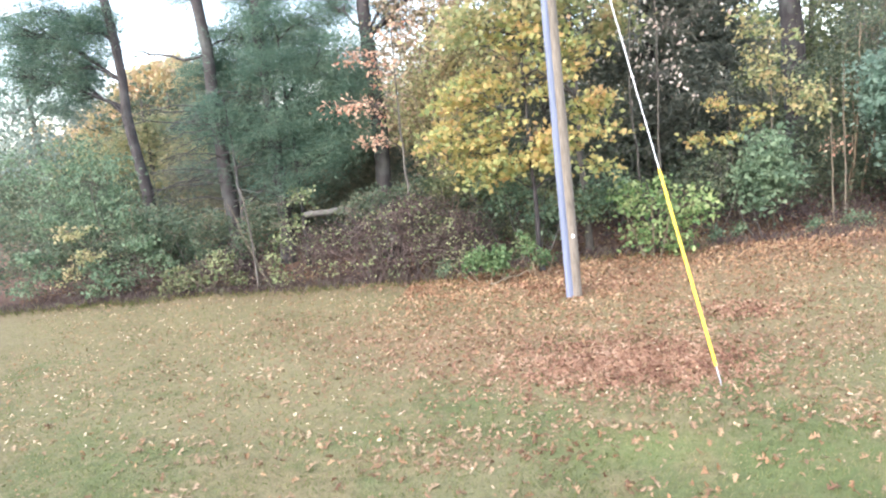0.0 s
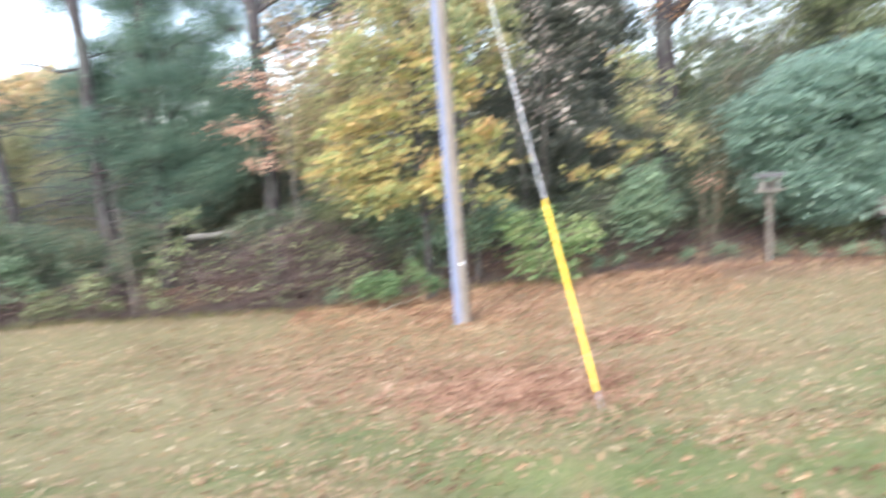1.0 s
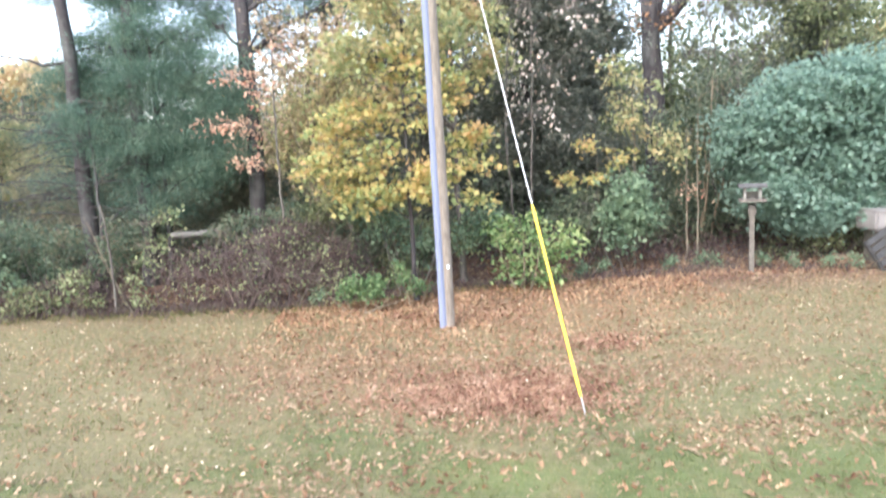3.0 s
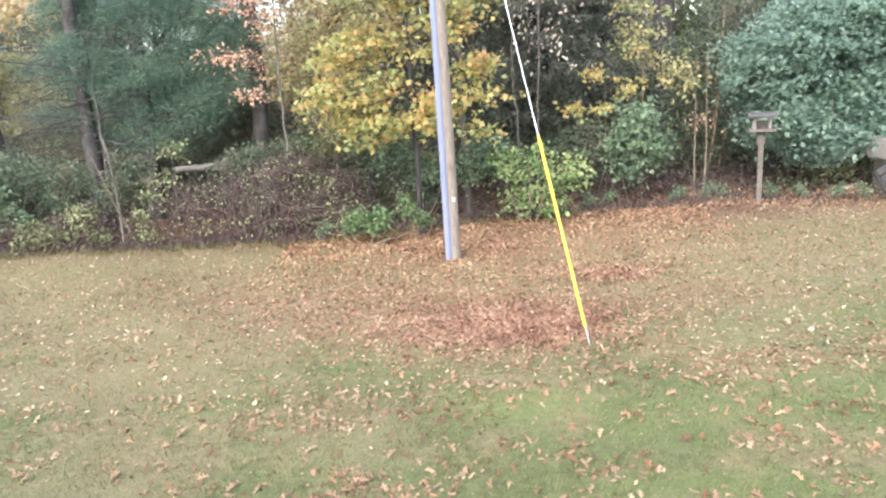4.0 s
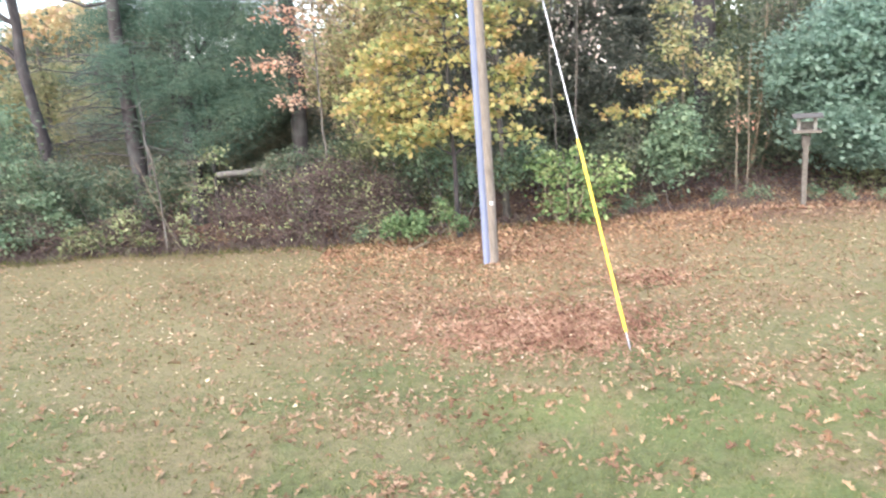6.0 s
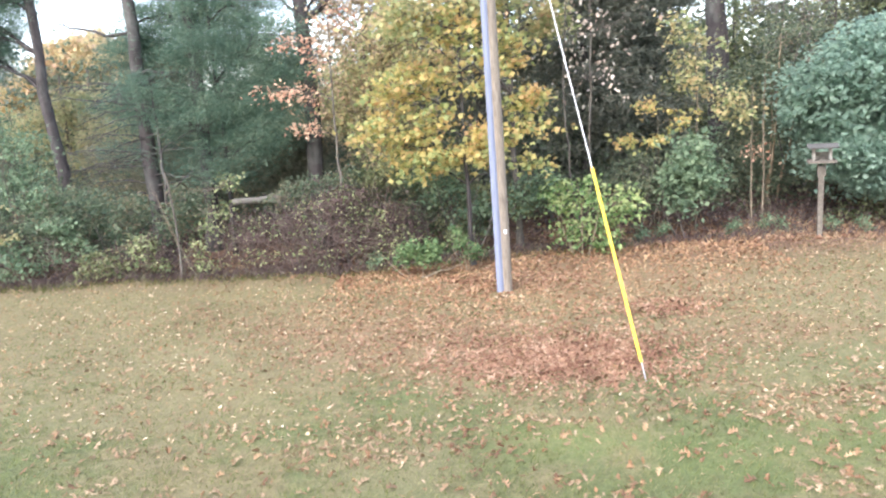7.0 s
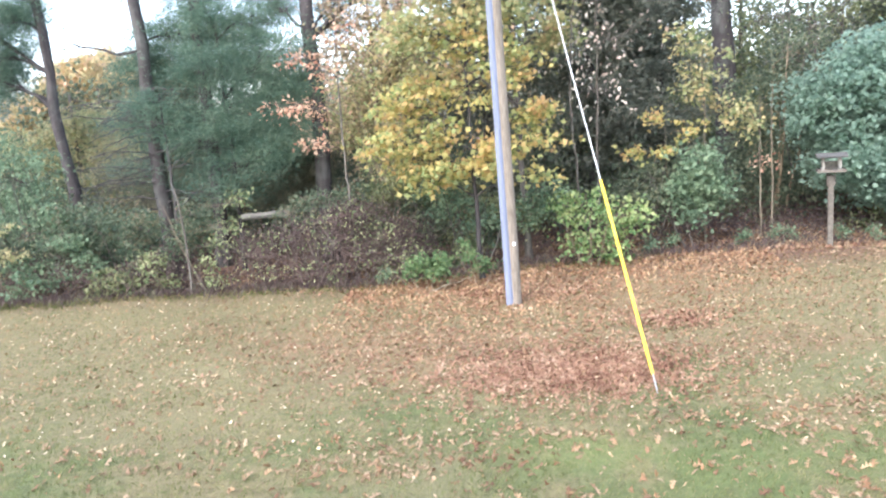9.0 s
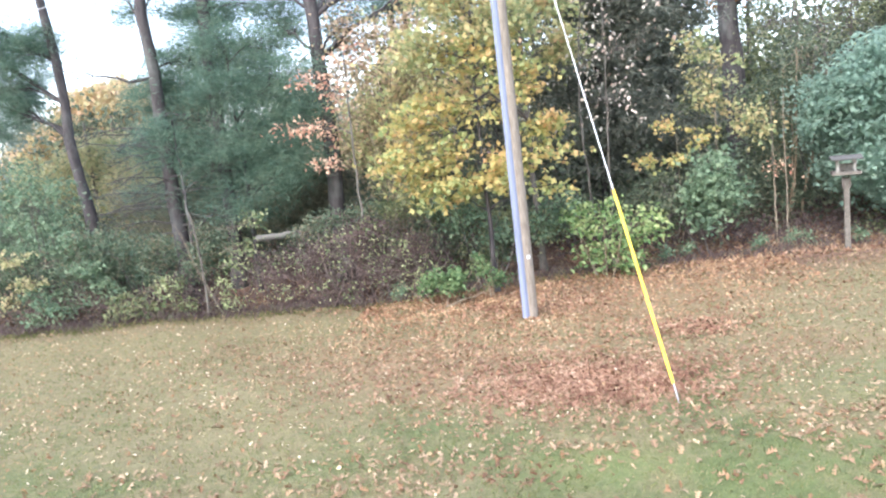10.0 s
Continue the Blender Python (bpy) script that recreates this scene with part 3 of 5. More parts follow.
MAPLE = [
    (-1.05, 13.9, 5.63, 0.54, 0.7, 0.54, 1.0),
    (-1.54, 13.9, 4.83, 0.54, 0.7, 0.49, 1.0),
    (-0.92, 13.9, 4.58, 0.75, 0.7, 0.59, 1.0),
    (-1.97, 13.9, 3.49, 0.59, 0.7, 0.38, 1.0),
    (-1.41, 13.9, 3.77, 0.64, 0.7, 0.48, 1.0),
    (-0.68, 13.9, 3.68, 0.64, 0.7, 0.42, 0.7),
    (-1.27, 13.9, 2.91, 0.59, 0.7, 0.32, 1.0),
    (-0.17, 13.9, 6.18, 0.6, 0.7, 0.6, 1.0),
    (0.03, 13.9, 5.24, 0.54, 0.7, 0.54, 1.0),
    (0.3, 13.9, 3.96, 0.53, 0.7, 0.43, 1.0),
    (0.62, 13.9, 3.21, 0.46, 0.7, 0.27, 1.0),
    (0.04, 13.9, 2.6, 0.3, 0.7, 0.32, 1.0),
    (-0.2, 13.9, 4.42, 0.53, 0.7, 0.53, 1.0),
    (-1.73, 13.9, 2.47, 0.59, 0.7, 0.34, 1.0),
    (-1.11, 13.9, 2.2, 0.54, 0.7, 0.3, 1.0),
    (-2.08, 13.9, 2.81, 0.48, 0.7, 0.3, 1.0),
    (0.68, 13.9, 2.78, 0.4, 0.7, 0.18, 0.7),
    (0.64, 13.9, 2.04, 0.3, 0.5, 0.13, 0.5),
    (-0.3, 13.9, 2.36, 0.3, 0.7, 0.37, 1.0),
    (-1.56, 13.9, 2.02, 0.32, 0.5, 0.15, 0.6),
]
MAPLE_BEHIND = [
    (-1.47, 16.0, 5.77, 0.87, 0.8, 0.87, 0.5),
    (-2.17, 16.0, 4.62, 0.75, 0.8, 0.75, 0.5),
    (-0.66, 16.0, 5.24, 0.87, 0.8, 0.87, 1.0),
    (0.24, 16.0, 6.01, 0.75, 0.8, 0.75, 1.0),
    (-0.88, 16.0, 4.04, 0.86, 0.8, 0.74, 1.0),
    (-1.63, 16.0, 6.73, 0.76, 0.8, 0.63, 0.5),
    (-0.4, 16.0, 7.0, 0.76, 0.8, 0.63, 1.0),
    (0.77, 16.0, 6.57, 0.63, 0.8, 0.75, 1.0),
    (0.94, 16.0, 5.6, 0.62, 0.8, 0.62, 1.0),
    (0.58, 16.0, 7.29, 0.76, 0.8, 0.63, 1.0),
    (1.13, 16.0, 4.75, 0.37, 0.8, 0.37, 1.0),
]
UNDER_MAPLE = [
    (-1.23, 15.7, 1.49, 0.73, 0.7, 0.55, 1.0),
    (-2.04, 15.7, 1.9, 0.61, 0.7, 0.49, 1.0),
    (-0.42, 15.7, 1.09, 0.61, 0.7, 0.55, 1.0),
    (0.56, 15.7, 1.27, 0.61, 0.7, 0.55, 1.0),
    (-0.93, 15.7, 0.63, 0.49, 0.7, 0.37, 1.0),
    (-2.77, 15.7, 1.71, 0.61, 0.7, 0.37, 1.0),
]
MAPLE_SKIRT = [
    (-1.13, 15.2, 1.45, 0.59, 0.5, 0.41, 0.9),
    (-1.57, 15.2, 1.84, 0.47, 0.5, 0.29, 0.7),
    (-0.57, 15.2, 1.06, 0.47, 0.5, 0.41, 0.8),
    (0.50, 15.2, 1.22, 0.47, 0.5, 0.41, 0.9),
    (0.99, 15.2, 1.54, 0.47, 0.5, 0.29, 0.8),
]
LIGHT_BUSH = [
    (1.03, 14.8, 1.29, 0.4, 0.5, 0.34, 1.0),
    (1.76, 14.8, 1.19, 0.52, 0.5, 0.52, 1.0),
    (1.52, 14.8, 0.52, 0.58, 0.5, 0.41, 1.0),
    (2.09, 14.8, 0.48, 0.35, 0.5, 0.41, 1.0),
    (2.44, 14.8, 1.04, 0.35, 0.5, 0.35, 1.0),
]
SMALL_BUSH = [
    (-1.7, 13.6, 0.47, 0.34, 0.35, 0.26, 1.0),
    (-1.35, 13.6, 0.52, 0.21, 0.35, 0.21, 1.0),
]
TINY_BUSH = [
    (-0.56, 13.8, 0.38, 0.26, 0.25, 0.19, 1.0),
    (-0.84, 13.8, 0.73, 0.16, 0.25, 0.22, 1.0),
]
HEMLOCK_A = [
    (3.29, 19.5, 7.14, 0.93, 1.2, 0.93, 1.0),
    (1.57, 19.5, 6.82, 0.84, 1.2, 1.22, 1.0),
    (3.19, 19.5, 5.54, 0.91, 1.2, 1.07, 1.0),
    (2.4, 19.5, 7.2, 0.92, 1.2, 0.92, 1.0),
    (2.31, 19.5, 5.75, 1.37, 1.2, 1.06, 1.0),
    (2.05, 19.5, 4.15, 1.5, 1.2, 1.05, 1.0),
    (1.78, 19.5, 2.38, 1.65, 1.2, 1.2, 1.0),
    (3.04, 19.5, 3.19, 1.06, 1.2, 1.36, 1.0),
    (1.1, 19.5, 1.23, 1.2, 1.2, 0.75, 1.0),
]
HEMLOCK_C = [
    (-0.6, 19.8, 5.6, 1.3, 1.0, 1.0, 1.0),
    (0.5, 19.8, 4.6, 1.2, 1.0, 1.0, 1.0),
    (-1.7, 19.8, 4.4, 1.2, 1.0, 1.0, 0.8),
    (-0.5, 19.8, 3.3, 1.6, 1.0, 1.0, 0.8),
    (0.6, 19.8, 6.4, 0.9, 1.0, 0.8, 0.8),
]
HEMLOCK_B = [
    (4.38, 20.5, 7.28, 0.65, 1.2, 0.65, 1.0),
    (4.3, 20.5, 5.9, 0.97, 1.2, 0.97, 1.0),
    (4.05, 20.5, 4.37, 1.28, 1.2, 1.12, 1.0),
    (3.95, 20.5, 2.66, 1.44, 1.2, 1.28, 1.0),
    (4.66, 20.5, 1.18, 1.62, 1.2, 0.97, 1.0),
]
PALE_SAP = [
    (1.81, 16.0, 5.78, 0.87, 0.8, 0.87, 1.0),
    (2.46, 16.0, 4.53, 1.0, 0.8, 0.87, 1.0),
    (3.02, 16.0, 5.81, 0.63, 0.8, 0.76, 1.0),
    (1.59, 16.0, 4.47, 0.62, 0.8, 0.62, 1.0),
    (2.24, 16.0, 6.82, 0.89, 0.8, 0.51, 1.0),
    (2.15, 16.0, 3.58, 0.87, 0.8, 0.49, 1.0),
]
YEL_SAP = [
    (3.34, 16.4, 2.84, 0.23, 0.5, 0.15, 1.0),
    (3.89, 16.4, 2.57, 0.34, 0.5, 0.23, 1.0),
    (2.85, 16.4, 2.18, 0.28, 0.5, 0.15, 1.0),
    (3.43, 16.4, 2.14, 0.23, 0.5, 0.15, 1.0),
    (4.24, 16.4, 3.48, 0.52, 0.5, 0.45, 1.0),
    (4.85, 16.4, 2.92, 0.59, 0.5, 0.46, 1.0),
    (5.22, 16.4, 2.61, 0.46, 0.5, 0.4, 1.0),
    (4.42, 16.4, 3.93, 0.65, 0.5, 0.52, 1.0),
    (3.94, 16.4, 4.52, 0.52, 0.5, 0.52, 1.0),
    (5.56, 16.4, 1.69, 0.33, 0.5, 0.16, 1.0),
]
MID_BUSH = [
    (3.99, 15.8, 1.88, 0.53, 0.6, 0.4, 1.0),
    (4.29, 15.8, 1.39, 0.44, 0.6, 0.44, 1.0),
    (3.93, 15.8, 0.99, 0.44, 0.6, 0.44, 1.0),
    (3.69, 15.8, 1.55, 0.25, 0.6, 0.31, 1.0),
]
MID_BUSH2 = [
    (2.99, 16.2, 1.55, 0.44, 0.5, 0.44, 1.0),
    (3.17, 16.2, 0.93, 0.45, 0.5, 0.45, 1.0),
    (2.55, 16.2, 1.33, 0.38, 0.5, 0.38, 1.0),
]
LILAC = [
    (7.37, 17.0, 2.84, 0.92, 1.3, 0.99, 1.0),
    (8.45, 17.0, 3.55, 1.16, 1.3, 0.95, 1.0),
    (9.78, 17.0, 3.71, 1.35, 1.3, 1.13, 1.0),
    (8.26, 17.0, 1.99, 1.16, 1.3, 0.94, 1.0),
    (9.6, 17.0, 2.29, 1.35, 1.3, 1.12, 1.0),
    (10.94, 17.0, 2.71, 1.39, 1.3, 1.7, 1.0),
    (12.12, 17.0, 1.84, 1.6, 1.3, 1.6, 1.0),
    (7.55, 16.6, 1.62, 0.6, 0.9, 0.5, 1.0),
    (8.1, 16.4, 1.2, 0.4, 0.6, 0.45, 0.8),
    (9.0, 16.6, 1.3, 0.7, 0.8, 0.4, 0.8),
]
UNDER_LILAC = [
    (8.2, 16.6, 0.5, 0.6, 0.5, 0.4, 1.0),
    (8.8, 16.5, 0.6, 0.6, 0.5, 0.45, 1.0),
    (9.5, 16.6, 0.55, 0.6, 0.5, 0.45, 1.0),
    (7.6, 16.8, 0.25, 0.35, 0.4, 0.2, 0.6),
]
SHADE_SAP = [
    (6.64, 19.0, 3.36, 0.77, 0.9, 0.77, 1.0),
    (7.26, 19.0, 4.04, 0.78, 0.9, 0.94, 1.0),
    (6.27, 19.0, 1.92, 0.92, 0.9, 0.92, 1.0),
    (7.48, 19.0, 2.42, 0.63, 0.9, 0.94, 1.0),
    (5.88, 19.0, 2.97, 0.61, 0.9, 0.91, 1.0),
]
RIGHT_MAPLE = [
    (11.59, 23.0, 7.83, 1.4, 1.5, 1.0, 1.0),
    (11.01, 23.0, 6.49, 1.18, 1.5, 0.89, 1.0),
    (12.24, 23.0, 6.4, 1.21, 1.5, 0.91, 1.0),
    (10.34, 23.0, 7.4, 0.78, 1.5, 0.78, 1.0),
    (12.99, 23.0, 7.56, 1.23, 1.5, 1.03, 1.0),
    (11.85, 23.0, 5.39, 1.39, 1.5, 0.6, 1.0),
    (13.27, 23.0, 5.29, 1.02, 1.5, 0.61, 1.0),
    (10.93, 23.0, 9.07, 1.8, 1.5, 1.2, 1.0),
]
RIGHT_DARK = [
    (11.69, 23.6, 6.25, 0.95, 1.0, 0.78, 1.0),
    (10.51, 23.6, 7.18, 1.03, 1.0, 0.52, 0.8),
    (12.71, 23.6, 5.16, 1.04, 1.0, 0.61, 1.0),
    (11.2, 23.6, 4.6, 1.3, 1.0, 0.8, 1.0),
    (9.4, 23.6, 4.4, 1.2, 1.0, 0.7, 0.8),
]
BRUSH = [
    (7.43, 22.0, 5.24, 0.89, 1.0, 1.07, 1.0),
    (8.61, 22.0, 4.99, 0.91, 1.0, 0.91, 1.0),
    (9.46, 22.0, 5.1, 0.74, 1.0, 0.74, 1.0),
    (9.76, 22.0, 4.07, 0.92, 1.0, 0.55, 1.0),
    (8.67, 22.0, 6.31, 1.1, 1.0, 0.82, 1.0),
    (9.83, 22.0, 5.73, 0.93, 1.0, 0.74, 1.0),
    (8.38, 22.0, 7.32, 0.82, 1.0, 0.64, 1.0),
    (9.35, 22.0, 6.43, 1.11, 1.0, 0.92, 1.0),
    (7.84, 22.0, 6.54, 0.72, 1.0, 1.08, 1.0),
    (7.37, 22.0, 7.39, 0.72, 1.0, 0.9, 1.0),
    (9.23, 22.0, 7.59, 0.93, 1.0, 0.65, 1.0),
]
OAK_CROWN = [
    (5.93, 24.0, 9.16, 1.17, 1.8, 0.97, 1.0),
    (7.51, 24.0, 7.99, 0.78, 1.8, 0.78, 1.0),
    (7.06, 24.0, 6.58, 0.77, 1.8, 0.29, 1.0),
    (9.4, 24.0, 9.46, 2.03, 1.8, 1.42, 1.0),
    (4.9, 24.0, 10.11, 1.76, 1.8, 1.17, 1.0),
    (8.95, 24.0, 7.53, 1.0, 1.8, 0.6, 1.0),
]
LEFT_FAR = [
    (-16.27, 22.0, 6.36, 1.27, 0.9, 1.00, 1.0),
    (-17.65, 22.0, 4.90, 1.11, 0.9, 1.11, 1.0),
    (-15.05, 22.0, 7.25, 1.07, 0.9, 0.71, 1.0),
    (-15.79, 22.0, 4.87, 0.91, 0.9, 0.73, 1.0),
    (-16.86, 22.0, 7.31, 0.90, 0.9, 0.90, 1.0),
    (-17.18, 22.0, 3.37, 1.30, 0.9, 0.93, 1.0),
    (-14.73, 22.0, 5.99, 0.45, 0.9, 0.72, 1.0),
]
RUST_FAR = [
    (19.96, 32.0, 6.73, 1.16, 1.5, 1.16, 1.0),
    (21.43, 32.0, 5.9, 1.77, 1.5, 1.77, 1.0),
    (18.93, 32.0, 5.34, 1.14, 1.5, 0.86, 1.0),
]
THICKET = [
    (-1.88, 14.75, 0.5, 0.41, 0.55, 0.46, 1.0),
    (-2.23, 14.75, 0.98, 0.52, 0.55, 0.46, 1.0),
    (-5.36, 14.75, 0.82, 0.61, 0.55, 0.55, 1.0),
    (-4.41, 14.75, 1.0, 0.66, 0.55, 0.6, 1.0),
    (-3.5, 14.75, 0.94, 0.7, 0.55, 0.7, 1.0),
    (-2.72, 14.75, 0.72, 0.58, 0.55, 0.52, 1.0),
    (-2.17, 14.75, 0.4, 0.41, 0.55, 0.35, 1.0),
    (-3.09, 14.75, 1.49, 0.7, 0.55, 0.29, 1.0),
    (-4.04, 14.75, 0.27, 1.43, 0.55, 0.3, 1.0),
]
THICKET_TOP = [
    (-4.02, 15.4, 1.7, 0.61, 0.5, 0.17, 1.0),
    (-3.18, 15.4, 1.82, 0.48, 0.5, 0.22, 1.0),
    (-4.53, 15.4, 1.47, 0.43, 0.5, 0.15, 1.0),
]
PALE_SHRUB = [
    (-5.35, 14.4, 1.91, 0.28, 0.3, 0.24, 1.0),
    (-5.65, 14.4, 1.41, 0.26, 0.3, 0.26, 1.0),
    (-5.97, 14.4, 1.04, 0.27, 0.3, 0.24, 1.0),
    (-6.23, 14.4, 0.65, 0.22, 0.3, 0.24, 1.0),
    (-6.07, 14.4, 0.24, 0.22, 0.3, 0.22, 1.0),
]
EDGE_SHRUB = [
    (-7.31, 14.5, 0.58, 0.45, 0.35, 0.35, 1.0),
    (-7.56, 14.5, 0.77, 0.32, 0.35, 0.25, 1.0),
    (-7.12, 14.5, 0.34, 0.25, 0.35, 0.23, 1.0),
]
LOW_LEFT = [
    (-8.51, 15.0, 1.32, 0.8, 0.5, 0.53, 1.0),
    (-9.04, 15.0, 1.58, 0.67, 0.5, 0.61, 1.0),
    (-7.8, 15.0, 1.39, 0.65, 0.5, 0.46, 1.0),
    (-6.59, 15.0, 1.61, 0.63, 0.5, 0.44, 1.0),
    (-6.92, 15.0, 1.1, 0.45, 0.5, 0.38, 1.0),
    (-9.84, 15.0, 1.16, 0.83, 0.5, 0.83, 1.0),
    (-10.8, 15.0, 1.1, 1.14, 0.5, 1.0, 1.0),
]
LOW_PINE = [
    (-9.02, 18.6, 1.93, 1.11, 0.9, 0.63, 1.0),
    (-7.6, 18.6, 1.97, 1.08, 0.9, 0.69, 1.0),
    (-6.48, 18.6, 1.88, 0.91, 0.9, 0.68, 1.0),
    (-5.32, 18.6, 2.08, 0.74, 0.9, 0.67, 1.0),
    (-4.72, 18.6, 2.47, 0.59, 0.9, 0.59, 1.0),
    (-8.47, 18.6, 4.44, 0.71, 0.9, 0.63, 1.0),
    (-7.93, 18.6, 4.82, 0.85, 0.9, 0.78, 1.0),
    (-9.94, 18.6, 2.57, 0.81, 0.9, 0.49, 0.6),
]
SHADE_BUSH = [
    (-2.36, 15.6, 0.85, 0.61, 0.5, 0.49, 1.0),
    (-1.64, 15.6, 0.81, 0.55, 0.5, 0.55, 1.0),
    (-0.68, 15.6, 0.75, 0.48, 0.5, 0.48, 1.0),
    (-1.21, 15.6, 0.17, 0.61, 0.5, 0.31, 1.0),
    (-2.83, 15.6, 1.0, 0.49, 0.5, 0.49, 1.0),
]
LEFT_BRAMBLE = [
    (-8.82, 14.8, 0.43, 0.94, 0.5, 0.51, 1.0),
    (-8.02, 14.8, 0.32, 0.72, 0.5, 0.39, 1.0),
    (-6.74, 14.8, 0.31, 0.63, 0.5, 0.44, 1.0),
    (-9.77, 14.8, 0.43, 0.83, 0.5, 0.62, 1.0),
    (-7.14, 14.8, 0.68, 0.51, 0.5, 0.38, 1.0),
    (-10.59, 14.8, 0.42, 0.85, 0.5, 0.71, 1.0),
    (-11.55, 14.8, 0.35, 1.02, 0.5, 0.73, 1.0),
]
FRONT_PINE = [
    (-8.51, 16.4, 3.81, 0.8, 0.6, 0.25, 0.2),
    (-7.55, 16.4, 3.56, 1.11, 0.6, 0.53, 1.0),
    (-6.54, 16.4, 3.04, 1.08, 0.6, 0.57, 1.0),
    (-7.89, 16.4, 2.71, 1.26, 0.6, 0.56, 0.4),
    (-5.67, 16.4, 3.73, 0.93, 0.6, 0.6, 1.0),
    (-5.4, 16.4, 2.65, 0.79, 0.6, 0.6, 1.0),
    (-6.58, 16.4, 2.11, 1.09, 0.6, 0.41, 1.0),
]
BOUGHS = [
    (-6.29, 16.5, 5.89, 0.74, 0.6, 0.49, 0.8),
    (-5.32, 16.5, 5.70, 0.98, 0.6, 0.49, 0.8),
    (-6.53, 16.3, 4.81, 0.99, 0.6, 0.56, 1.0),
    (-5.31, 16.3, 4.60, 0.99, 0.6, 0.68, 1.0),
    (-4.90, 16.3, 3.71, 0.68, 0.6, 0.68, 1.0),
    (-7.74, 16.3, 4.03, 0.81, 0.6, 0.44, 0.7),
    (-6.17, 16.3, 3.55, 1.12, 0.6, 0.56, 1.0),
    (-5.78, 16.3, 2.40, 1.00, 0.6, 0.63, 0.5),
    (-4.45, 16.2, 5.03, 0.55, 0.5, 0.39, 0.5),
    (-4.35, 16.2, 4.11, 0.47, 0.5, 0.56, 0.6),
    (-4.76, 16.2, 3.08, 0.68, 0.5, 0.62, 0.8),
    (-5.37, 16.2, 2.63, 0.75, 0.5, 0.56, 0.6),
]
YELLOW_MID = [
    (-16.12, 25.0, 3.17, 1.37, 1.2, 1.03, 1.0),
    (-13.44, 25.0, 2.95, 0.87, 1.2, 1.09, 1.0),
    (-14.05, 25.0, 1.8, 1.1, 1.2, 1.1, 1.0),
    (-15.99, 25.0, 1.55, 1.37, 1.2, 0.91, 1.0),
    (-17.52, 25.0, 2.48, 1.4, 1.2, 1.17, 1.0),
    (-13.35, 25.0, 0.94, 0.87, 1.2, 0.87, 1.0),
    (-14.5, 25.0, 4.02, 1.11, 1.2, 0.66, 1.0),
]
FAR_LEFT = [
    (-12.62, 15.2, 1.41, 1.22, 0.5, 0.84, 1.0),
    (-11.56, 15.2, 0.85, 0.88, 0.5, 0.66, 1.0),
    (-13.15, 15.2, 0.49, 1.24, 0.5, 0.54, 1.0),
    (-14.22, 15.2, 1.13, 1.28, 0.5, 1.12, 1.0),
    (-10.71, 15.2, 0.71, 0.72, 0.5, 0.58, 1.0),
]
PINE_A_LOW = [
    (-14.79, 20.0, 6.87, 1.54, 1.0, 1.06, 0.7),
    (-15.59, 20.0, 5.84, 1.37, 1.0, 1.07, 0.8),
    (-13.75, 20.0, 5.78, 0.94, 1.0, 0.65, 0.6),
    (-14.11, 20.0, 7.41, 1.33, 1.0, 0.76, 0.6),
]

# ---- utility pole ----
def utility_pole():
    base = Vector((0.015, 12.12, 0))
    thing = empty("utility_pole", base, "weathered round wooden utility pole with a grey cable guard", "utility pole")
    q = Quads()
    z = np.linspace(-0.2, 10.2, 40)
    tube(q, np.stack([0.004 * np.sin(z) - 0.006 * z, 0.004 * np.cos(z * 1.3), z], -1), 0.106 - 0.001 * z, 28, 0.006, True)
    part("shaft", q.mesh("shaft", POLE_WOOD, True), thing)
    # grey moulding over the cables, in overlapping lengths on the pole's side
    side = Vector((-0.81, -0.58, 0)).normalized()
    across = Vector((side.y, -side.x, 0))
    for z0, z1, grow in ((0.02, 2.78, 0.0), (2.7, 5.6, -0.006), (5.5, 7.6, 0.0)):
        bm = bmesh.new()
        outline = [(-0.056, -0.03), (-0.056, 0.024), (-0.043, 0.052), (-0.016, 0.066), (0.016, 0.066), (0.043, 0.052), (0.056, 0.024), (0.056, -0.03)]
        rings = []
        for zz in (z0, z1):
            r = 0.106 - 0.001 * zz
            rings.append([bm.verts.new(across * (u * (1 + grow * 10)) + side * (r + w + grow) + Vector((-0.006 * zz, 0, zz))) for u, w in outline])
        for i in range(len(outline) - 1):
            bm.faces.new((rings[0][i], rings[0][i + 1], rings[1][i + 1], rings[1][i]))
        bm.faces.new(rings[1])
        bm.faces.new(rings[0][::-1])
        solid("cable_guard", bm, CONDUIT, thing, "blue-grey plastic cable guard")
    bm = bmesh.new()
    box(bm, (0.05, 0.008, 0.06), pose(0.035, -0.1, 1.05, 0, 0, 20))
    solid("tag", bm, TAG, thing, "small white tag")
    return thing


utility_pole()


